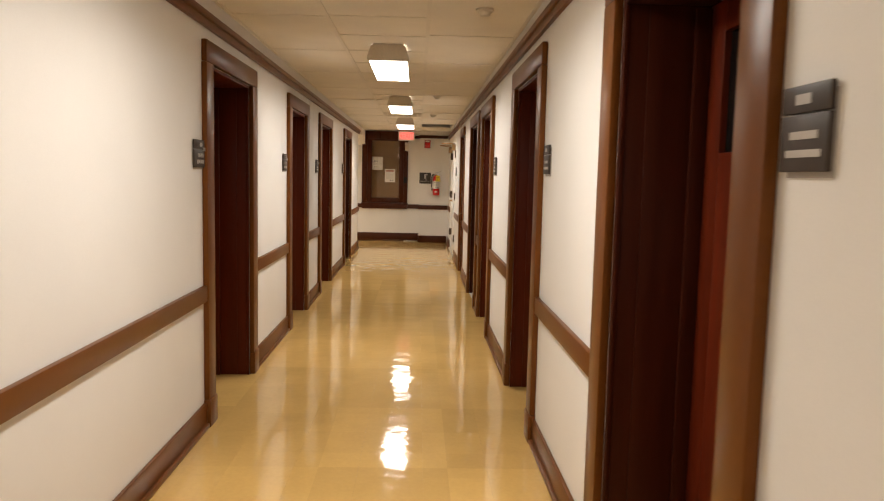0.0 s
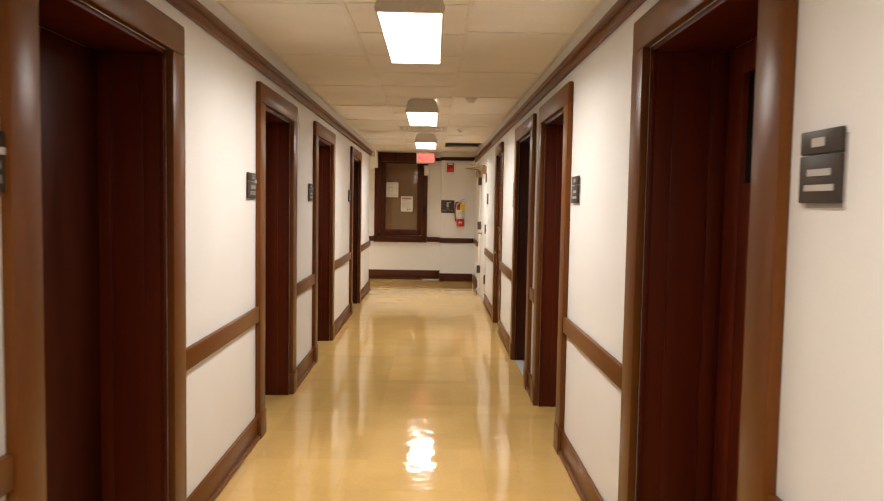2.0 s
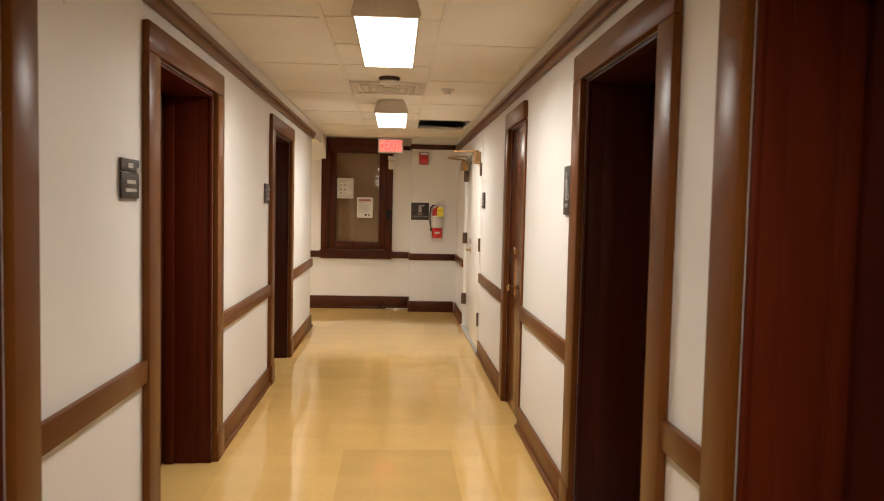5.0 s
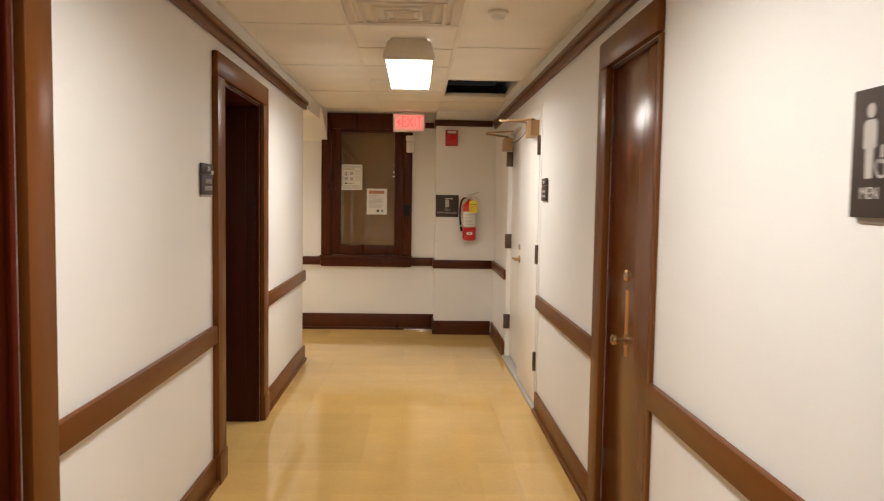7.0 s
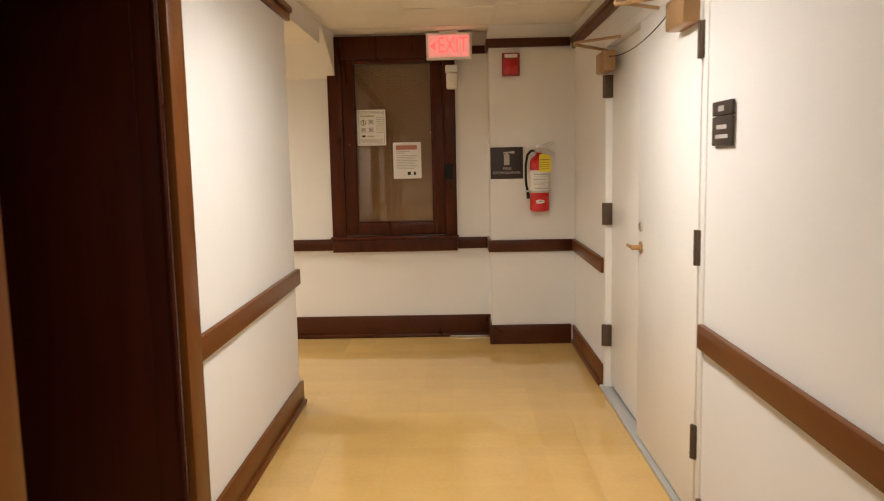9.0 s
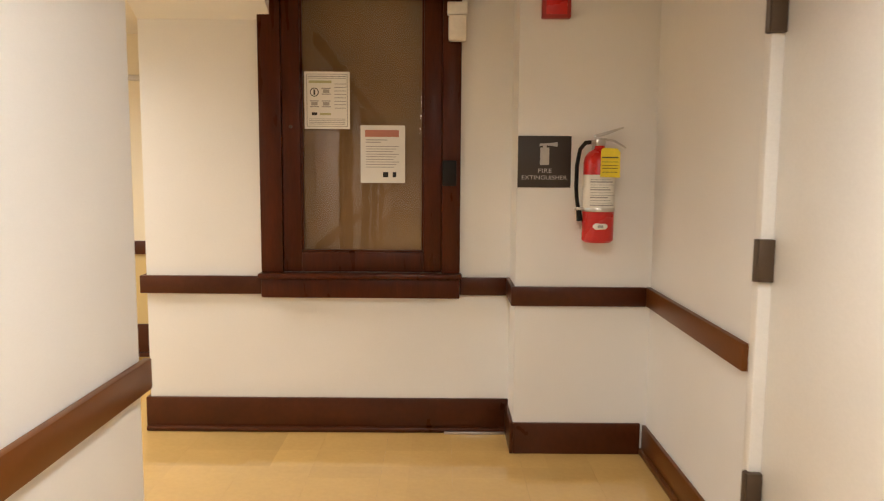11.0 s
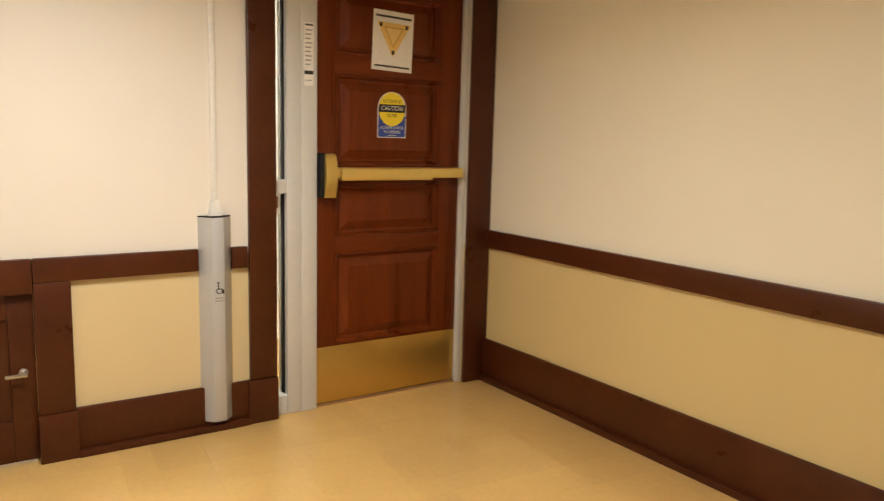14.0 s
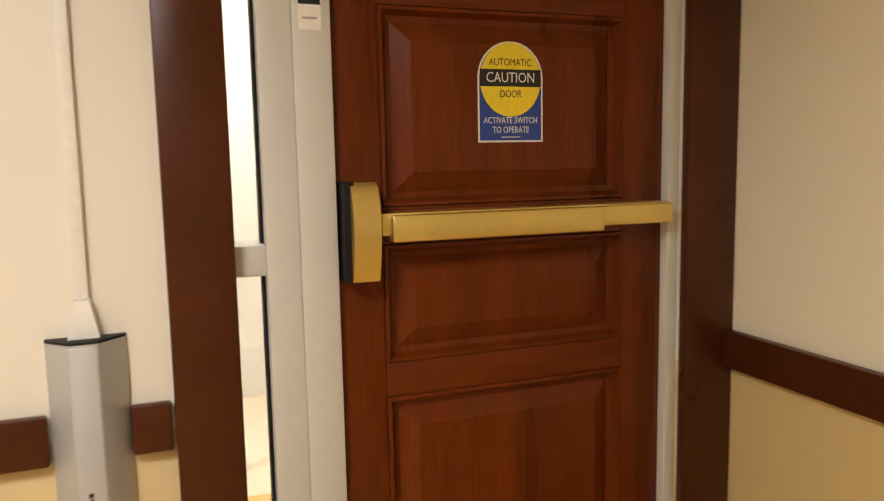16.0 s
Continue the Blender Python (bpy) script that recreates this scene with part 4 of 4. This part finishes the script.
def wall_cable():
    """Short surface cable that drops from the moulding and bends to the wall."""
    bm = bmesh.new()
    pts = [(0, 0.19, 0.006), (0, 0.05, 0.006), (0.012, 0.02, 0.006), (0.035, 0.004, 0.004)]
    for p, q in zip(pts, pts[1:]):
        tube(bm, p, q, 0.003, n=8)
    ob = thing("wall_cable", "short white painted cable on the corridor wall", "cable", on_left(4.72, 1.935))
    part("cable", bm, M_WALL, ob)


wall_cable()


def extinguisher_sign():
    ob = thing("extinguisher_sign", "square dark sign with a pale extinguisher pictogram", "sign", on_end(0.633, 1.331, YJOG))
    part("plate", boxes((-0.117, 0.117, -0.113, 0.113, 0.0005, 0.010), bevel=0.002), M_SIGN, ob)
    bm = boxes((-0.020, 0.020, -0.014, 0.062, 0.010, 0.0115), bevel=0.0006)
    box(bm, -0.008, 0.008, 0.062, 0.080, 0.010, 0.0114)
    part("pictogram", bm, M_SIGNTEXT, ob)
    part("pictogram", prism([(-0.024, 0.068), (0.006, 0.072), (0.056, 0.066), (0.056, 0.086), (0.006, 0.080), (-0.022, 0.080)], (0.010, 0.0117), "z"), M_SIGNTEXT, ob)
    lettering("writing", "FIRE", 0.026, 0.002, -0.040, 0.0106, M_SIGNTEXT, ob, 0.060)
    lettering("writing", "EXTINGUISHER", 0.026, 0.0, -0.070, 0.0106, M_SIGNTEXT, ob, 0.200)


extinguisher_sign()

# ---- side hall ----
S0 = -1.214


def hall_trim():
    solid("baseboard", boxes((0, 0.020, -2.085 + 0.125, -0.065 + S0, 0, 0.195), (0, 0.04, -2.085 + 0.125, -0.065 + S0, 0, 0.03), bevel=0.005), M_DARKTRIM, "dark brown hall skirting board", "baseboard", SH)
    solid("baseboard", boxes((0.022, 3.5, -0.020, 0, 0, 0.225), (0.022, 3.5, -0.04, 0, 0, 0.03), bevel=0.005), M_DARKTRIM, "tall dark brown hall skirting board", "baseboard", SH)
    solid("chair_rail", boxes((0.022, 3.5, -0.026, 0, RAIL0 + 0.018, RAIL1 + 0.022), bevel=0.005), M_DARKTRIM, "dark brown chair rail along the hall", "chair rail", SH)
    for a, b in ((-2.085 + 0.0, -0.272 + S0), (-0.135 + S0, -0.066 + S0)):
        solid("chair_rail", boxes((0, 0.026, a, b, RAIL0 + 0.004, RAIL1 + 0.008), bevel=0.005), M_DARKTRIM, "dark brown chair rail beside the hall door", "chair rail", SH)
    bm = boxes((0.62, 2.9, -0.022, -0.001, 1.860, 1.895), (0.62, 2.9, -0.030, -0.022, 1.860, 1.866), (0.62, 2.9, -0.030, -0.022, 1.889, 1.895), bevel=0.001)
    solid("wall_track", bm, M_STEEL, "thin bare metal track screwed to the wall", "track", SH, kind="")


hall_trim()


def low_door():
    """Knee-high access door: its head casing runs into the chair rail."""
    ob = thing("door_11", "low dark wooden access door with a small lever", "door", on_sidedoor(0, 0), kind="structure")
    a, b = LOWDOOR
    for x0, x1 in ((b, b + 0.125), (a - 0.125, a)):
        part("casing", boxes((x0, x1, 0.19, RAIL0 + 0.004, 0.0005, 0.026), bevel=0.004), M_DARKTRIM, ob)
        part("plinth", boxes((x0 - 0.004, x1 + 0.004, 0, 0.189, 0.0005, 0.034), bevel=0.004), M_DARKTRIM, ob)
    part("head_casing", boxes((a - 0.125, b - 0.001, 0.655, RAIL1 + 0.008, 0.0005, 0.026), bevel=0.004), M_DARKTRIM, ob)
    bm = boxes((a - 0.001, a + 0.085, 0.012, 0.654, -0.05, -0.012), (b - 0.085, b + 0.001, 0.012, 0.654, -0.05, -0.012), (a + 0.085, b - 0.085, 0.012, 0.17, -0.05, -0.012), (a + 0.085, b - 0.085, 0.56, 0.645, -0.05, -0.012), bevel=0.003)
    box(bm, a + 0.085, b - 0.085, 0.17, 0.56, -0.045, -0.026)
    d = part("door_leaf", bm, M_DARKTRIM, ob)
    bm = lathe([(0.016, 0), (0.016, 0.005), (0.008, 0.008), (0.008, 0.04), (0.003, 0.042)], 16, (b - 0.042, 0.355, -0.012))
    box(bm, b - 0.105, b - 0.032, 0.347, 0.361, 0.020, 0.032, 0.004)
    part("lever_handle", bm, M_STEEL, d, "small metal lever")


low_door()


def glazed_entry():
    """Steel frame with a narrow side light and a panelled automatic door."""
    ob = thing("door_12", "red-brown panelled door with brass push bar", "door", on_sidedoor(S0, 0), kind="structure")
    R = -0.030                                  # face of the leaf behind the casing
    part("casing", boxes((-0.060, 0.0615, 0.197, 2.12, 0.0005, 0.026), bevel=0.005), M_DARKTRIM, ob, "dark brown door casing")
    part("plinth", boxes((-0.069, 0.063, 0, 0.196, 0.0005, 0.032), bevel=0.004), M_DARKTRIM, ob)
    part("casing", boxes((1.073, 1.213, 0.0, 2.12, 0.0005, 0.026), bevel=0.005), M_DARKTRIM, ob, "dark brown door casing")
    part("head_casing", boxes((0.062, 1.0725, 2.02, 2.12, 0.0005, 0.026), bevel=0.005), M_DARKTRIM, ob)
    part("side_frame", boxes((0.0, 0.062, 0, 2.02, -0.12, -0.010), (0.122, 0.188, 0, 2.02, -0.12, -0.010), (0.188, 0.262, 0, 2.02, -0.12, -0.006), (0.062, 0.122, 0.0, 0.088, -0.12, -0.012), (0.062, 0.122, 1.0, 1.06, -0.12, -0.012), (0.062, 0.122, 1.97, 2.02, -0.12, -0.012), bevel=0.003), M_FRAME, ob, "grey painted steel side frame")
    part("gasket", boxes((0.116, 0.1225, 0.088, 1.0, -0.075, -0.040), (0.116, 0.1225, 1.06, 1.97, -0.075, -0.040)), M_RUBBER, ob, "black glazing gasket")
    g = part("pane", boxes((0.062, 0.116, 0.088, 1.0, -0.072, -0.066), (0.062, 0.116, 1.06, 1.97, -0.072, -0.066)), M_CLEAR, ob, "clear side light glass")
    g.visible_shadow = False
    part("door_frame", boxes((1.0425, 1.0725, 0, 2.02, -0.12, -0.006), bevel=0.004), M_FRAME, ob, "grey painted steel jamb")
    part("door_frame_head", boxes((0.2625, 1.042, 1.985, 2.0195, -0.12, -0.006), bevel=0.003), M_FRAME, ob)
    x0, x1, px0, px1 = 0.264, 1.041, 0.360, 0.934
    zs = [(0.292, 0.722), (0.795, 1.045), (1.122, 1.525), (1.615, 1.90)]
    bm = boxes((x0, px0, 0.012, 1.983, R - 0.044, R), (px1, x1, 0.012, 1.983, R - 0.044, R), bevel=0.002)
    leaf = part("door_leaf", bm, M_DOORWOOD, ob, "red-brown wooden stiles")
    edges = [0.012] + [z for p in zs for z in p] + [1.983]
    for z0, z1 in zip(edges[::2], edges[1::2]):
        part("rail", boxes((px0, px1, z0, z1, R - 0.044, R), bevel=0.002), M_DOORRAIL, leaf)
    for z0, z1 in zs:
        bm = bmesh.new()
        ring = [(0.0, -0.004), (0.002, 0.003), (0.009, 0.004), (0.013, -0.004), (0.018, -0.015), (0.030, -0.018), (0.066, -0.003), (0.070, -0.001)]
        prev = None
        for off, d in ring:
            vs = [bm.verts.new((x, z, R + d)) for x, z in ((px0 + off, z0 + off), (px1 - off, z0 + off), (px1 - off, z1 - off), (px0 + off, z1 - off))]
            if prev:
                for i in range(4):
                    bm.faces.new((prev[i], prev[(i + 1) % 4], vs[(i + 1) % 4], vs[i]))
            prev = vs
        bm.faces.new(prev)
        smooth(part("panel", bm, M_DOORWOOD, leaf, "raised wooden panel").data, 12)
    part("kick_plate", boxes((x0 + 0.004, x1 - 0.004, 0.014, 0.282, R + 0.0005, R + 0.003), bevel=0.001), M_KICK, leaf, "brass kick plate")
    # push bar
    z = 1.085
    side = [(0.012, z - 0.105), (0.058, z - 0.105), (0.072, z - 0.060), (0.080, z - 0.020), (0.079, z + 0.020), (0.074, z + 0.050), (0.062, z + 0.078), (0.048, z + 0.090), (0.012, z + 0.090)]
    bm = prism(side, (0.282, 0.336), "z")
    for v in bm.verts:
        v.co = Vector((v.co.z, v.co.y, R + v.co.x))
    bmesh.ops.recalc_face_normals(bm, faces=bm.faces)
    part("bar_head", bm, M_BRASS, leaf, "brass latch case")
    part("bar_base", boxes((0.268, 0.290, z - 0.105, z + 0.092, R + 0.0005, R + 0.055), bevel=0.003), M_RUBBER, leaf, "black latch base")
    part("push_bar", boxes((0.362, 0.845, z - 0.030, z + 0.024, R + 0.030, R + 0.070), bevel=0.005), M_BRASS, leaf, "brass push bar")
    part("bar_rail", boxes((0.345, 1.028, z - 0.018, z + 0.028, R + 0.0005, R + 0.050), bevel=0.004), M_BRASS, leaf, "brass mounting rail")
    part("bar_end", boxes((0.846, 1.030, z - 0.020, z + 0.024, R + 0.040, R + 0.062), bevel=0.004), M_BRASS, leaf)
    part("operator", boxes((0.20, 1.228, 1.985, 2.14, 0.027, 0.15), bevel=0.008), M_DARKBOX, ob, "dark automatic door operator")
    part("door_sweep", boxes((0.2625, 1.042, 0.0, 0.011, -0.12, -0.02)), M_BRONZE, ob)
    return R


R_LEAF = glazed_entry()


def caution_sticker():
    """Yellow and blue decal with a round top."""
    w, h = 0.153, 0.212
    ob = thing("door_decal", "yellow and blue automatic door caution decal", "decal", on_sidedoor(S0 + 0.652, 1.357, R_LEAF - 0.0008))

    def shape(w, h):
        pts = [(-w / 2, -h / 2), (w / 2, -h / 2)]
        cy = h / 2 - w / 2
        return pts + [(w / 2 * math.cos(radians(a)), cy + w / 2 * math.sin(radians(a))) for a in range(0, 181, 12)]

    part("backing", prism(shape(w, h), (0.0004, 0.0009), "z"), M_PAPER, ob)
    part("blue_field", prism(shape(w - 0.008, h - 0.008), (0.0009, 0.0013), "z"), M_BLUE, ob, "blue lower field")
    r, cy = w / 2 - 0.005, h / 2 - w / 2 - 0.004
    part("yellow_disc", prism([(r * math.cos(radians(a)), cy + (r + 0.006) * math.sin(radians(a))) for a in range(0, 360, 10)], (0.0013, 0.0017), "z"), M_YELLOW, ob, "yellow disc")
    part("black_band", boxes((-r, r, cy - 0.014, cy + 0.022, 0.0017, 0.0021)), M_BLACKINK, ob)
    lettering("writing", "AUTOMATIC", 0.022, 0, cy + 0.036, 0.0019, M_BLACKINK, ob, 0.100, 0.0002)
    lettering("writing", "CAUTION", 0.030, 0, cy + 0.004, 0.0023, M_PAPER, ob, 0.112, 0.0002)
    lettering("writing", "DOOR", 0.022, 0, cy - 0.030, 0.0019, M_BLACKINK, ob, 0.050, 0.0002)
    lettering("writing", "ACTIVATE SWITCH", 0.019, 0, -0.060, 0.0015, M_PAPER, ob, 0.126, 0.0002)
    lettering("writing", "TO OPERATE", 0.019, 0, -0.080, 0.0015, M_PAPER, ob, 0.086, 0.0002)
    part("writing_bar", boxes((-0.022, 0.022, -0.096, -0.094, 0.0013, 0.0016)), M_PAPER, ob)


caution_sticker()


def triangle_notice():
    m = on_sidedoor(S0 + 0.648, 1.690, R_LEAF + 0.0042) @ pose(0, 0, 0, 0, 0, -2.0)
    ob = paper("notice", "white sheet with a yellow triangle taped to the door", 0.213, 0.268, [(-0.44, 0.44, 0.385, 0.42, M_BLACKINK), (-0.44, 0.44, -0.44, -0.41, M_BLACKINK)], m)
    part("triangle", prism([(-0.088, 0.082), (0.092, 0.082), (0.002, -0.072)], (0.0018, 0.0021), "z"), mat("yellow_print", (0.80, 0.55, 0.16), 0.5), ob, "yellow triangle")
    part("triangle_line", prism([(-0.052, 0.064), (0.056, 0.064), (0.002, -0.030)], (0.0021, 0.0024), "z"), mat("ochre_print", (0.62, 0.36, 0.07), 0.5), ob)
    part("triangle_core", prism([(-0.040, 0.057), (0.044, 0.057), (0.002, -0.016)], (0.0024, 0.0026), "z"), mat("light_yellow_print", (0.82, 0.60, 0.22), 0.5), ob)
    for x, y in ((-0.066, 0.070), (0.070, 0.070), (0.002, -0.050)):
        part("pictogram", boxes((x - 0.007, x + 0.007, y - 0.009, y + 0.009, 0.0021, 0.0025)), M_BLACKINK, ob)


triangle_notice()


def frame_label():
    ob = thing("label", "narrow white instruction label on the steel frame", "label", on_sidedoor(S0 + 0.222, 1.61, -0.0058))
    part("sheet", boxes((-0.022, 0.022, -0.145, 0.120, 0.0004, 0.0010)), M_PAPER, ob)
    for i in range(9):
        part("print", boxes((-0.017, 0.015 - 0.004 * (i % 3), 0.085 - i * 0.018, 0.091 - i * 0.018, 0.0010, 0.0014)), M_INK, ob)
    part("print", boxes((-0.018, 0.018, 0.106, 0.113, 0.0010, 0.0014)), M_BLACKINK, ob)
    part("print", boxes((-0.021, 0.021, -0.098, -0.082, 0.0010, 0.0014)), M_BLACKINK, ob)
    part("print", boxes((-0.014, 0.014, -0.125, -0.121, 0.0010, 0.0014)), M_INK, ob)


frame_label()


def push_column():
    """Tall aluminium push switch with a wheelchair mark and a cable cover above."""
    ob = thing("push_switch", "tall grey aluminium push switch column on the wall", "door switch", on_sidedoor(S0 - 0.2015, 0))
    half, d = 0.0665, 0.055
    bm = prism([(-half, 0.0005), (half, 0.0005), (half - 0.002, 0.012), (0.024, d), (-0.024, d), (-half + 0.002, 0.012)], (0.05, 0.912), "z")
    for v in bm.verts:
        v.co = Vector((v.co.x, v.co.z, v.co.y))
    bmesh.ops.recalc_face_normals(bm, faces=bm.faces)
    part("body", bm, M_ALU, ob)
    part("face_plate", boxes((-0.0225, 0.0225, 0.058, 0.908, d + 0.0005, d + 0.004), bevel=0.0015), M_ALU, ob, "grey touch plate")
    bm = prism([(-half, 0.0005), (half, 0.0005), (half - 0.002, 0.012), (0.024, d), (-0.024, d), (-half + 0.002, 0.012)], (0.9125, 0.917), "z")
    for v in bm.verts:
        v.co = Vector((v.co.x, v.co.z, v.co.y))
    bmesh.ops.recalc_face_normals(bm, faces=bm.faces)
    part("top_cap", bm, M_RUBBER, ob, "dark top cap")
    z = d + 0.0042
    bm = bmesh.new()
    cx, cy, r = 0.0, 0.612, 0.014
    for k in range(14):
        a0, a1 = radians(150 + k * 17), radians(150 + (k + 1) * 17)
        bm.faces.new([bm.verts.new((cx + q * math.cos(a), cy + q * math.sin(a), z)) for q, a in ((r, a0), (r, a1), (r - 0.004, a1), (r - 0.004, a0))])
    box(bm, cx - 0.006, cx - 0.001, cy + 0.004, cy + 0.026, z - 0.0004, z + 0.0004)
    box(bm, cx - 0.004, cx + 0.014, cy + 0.004, cy + 0.008, z - 0.0004, z + 0.0004)
    box(bm, cx + 0.012, cx + 0.020, cy - 0.014, cy + 0.004, z - 0.0004, z + 0.0004)
    box(bm, cx - 0.008, cx, cy + 0.028, cy + 0.036, z - 0.0004, z + 0.0004)
    part("wheelchair_mark", bm, M_BLACKINK, ob, "black wheelchair mark")
    part("writing_bar", boxes((-0.018, 0.018, 0.578, 0.584, z - 0.0006, z + 0.0004), (-0.018, 0.018, 0.566, 0.572, z - 0.0006, z + 0.0004)), M_GREYBAR, ob)
    bm = prism([(-0.026, 0.9175), (0.026, 0.9175), (0.013, 0.985), (-0.013, 0.985)], (0.0005, 0.03), "z")
    cover = thing("cable_cover", "narrow white cable cover running up the wall", "cable cover", on_sidedoor(S0 - 0.2015, 0))
    part("funnel", bm, M_WHITEPLASTIC, cover)
    part("channel", boxes((-0.011, 0.011, 0.9855, SIDE_CEIL - 0.001, 0.0005, 0.014), bevel=0.002), M_WHITEPLASTIC, cover)


push_column()

# lobby behind the glazed door
solid("wall_lobby", boxes((-2.6, -2.5, -2.6, 1.2, 0, 2.6), (-2.5, -0.21, -2.6, -2.5, 0, 2.6), (-2.5, -0.21, 1.1, 1.2, 0, 2.6)), M_WALL, "bright white lobby walls beyond the door", "wall", SH)
solid("floor_lobby", boxes((-2.6, -0.12, -2.6, 1.2, -0.05, -0.002)), mat("pale_floor", (0.7, 0.62, 0.48), 0.3), "pale lobby floor", "floor", SH)
solid("ceiling_lobby", boxes((-2.6, -0.2, -2.6, 1.2, 2.6, 2.65)), M_CEIL, "white lobby ceiling", "ceiling", SH)
solid("chair_rail", boxes((-2.5, -2.47, -2.5, 1.1, 0.69, 0.78)), M_TRIM, "brown rail on the lobby wall", "chair rail", SH)


def square_light(name_label, m, material, size):
    ob = thing("ceiling_light", name_label, "ceiling light", m)
    part("frame", boxes((-size, size, -size, -size + 0.03, -0.05, 0.0), (-size, size, size - 0.03, size, -0.05, 0.0), (-size, -size + 0.03, -size + 0.03, size - 0.03, -0.05, 0.0), (size - 0.03, size, -size + 0.03, size - 0.03, -0.05, 0.0), bevel=0.003), M_FIXTURE, ob)
    part("lens", boxes((-size + 0.03, size - 0.03, -size + 0.03, size - 0.03, -0.045, -0.02)), material, ob, "glowing acrylic lens")


square_light("square glowing lobby ceiling light", SH @ Matrix.Translation((-1.3, -0.9, 2.6)), M_LOBBYLENS, 0.5)
# hall fill: fixture and area lamp added out of view to brighten the hall
spot = SH @ Vector((1.40, -1.95, SIDE_CEIL))
square_light("added unseen square light that brightens the hall", Matrix.Translation(spot), M_FILLLENS, 0.30)
tubes(spot.x, spot.y, SIDE_CEIL - 0.052, 0.52, 0.52, 37.0, HALL_FILL_COLOUR)


# ---- floor: vinyl tiles, pieces last ----
TILE, FX, FY = 0.3048, -0.07, FLOOR_Y


def floor_tiles():
    base = solid("floor", boxes((-5.2, XR + THICK, YBACK, 15.6, -0.06, -0.0025)), M_SUB, "waxed ochre vinyl tile floor", "floor")
    g = 0.0002
    bm = boxes((g, TILE - g, g, TILE - g, -0.0022, 0.0))
    me = mesh_of("tile", bm, M_FLOOR, False)
    rest = bmesh.new()
    near = 0
    cells = []
    for i in range(-17, 5):
        for j in range(-57, 18):
            x, y = FX + i * TILE, FY + j * TILE
            cx, cy = x + TILE / 2, y + TILE / 2
            corridor = XL - 0.2 < cx < XR + 0.2 and YBACK < cy < YEND + 0.1
            hall = cx < XL and cy > YCORN - 0.1
            if corridor or hall:
                cells.append((x, y, (8.6 < cy < 13.2 and -3.6 < cx) or (4.0 < cy < 8.6 and XL - 0.2 < cx)))
    for x, y, close in cells:
        if close and near < 300:
            near += 1
            ob = new("tile", me)
            ob.location = (x, y, 0)
            ob.parent = base
        else:
            box(rest, x + g, x + TILE - g, y + g, y + TILE - g, -0.0022, 0.0)
    me2 = mesh_of("tiles", rest, floor_rest_material(), False)
    ob = new("tiles", me2)
    ob.parent = base
    tagged(ob, kind="stuff")


def floor_rest_material():
    m = M_FLOOR.copy()
    n, k = m.node_tree.nodes, m.node_tree.links
    info = [x for x in n if x.type == "OBJECT_INFO"][0]
    geo = n.new("ShaderNodeNewGeometry")
    target = info.outputs["Random"].links[0].to_socket
    k.new(geo.outputs["Random Per Island"], target)
    return m


floor_tiles()
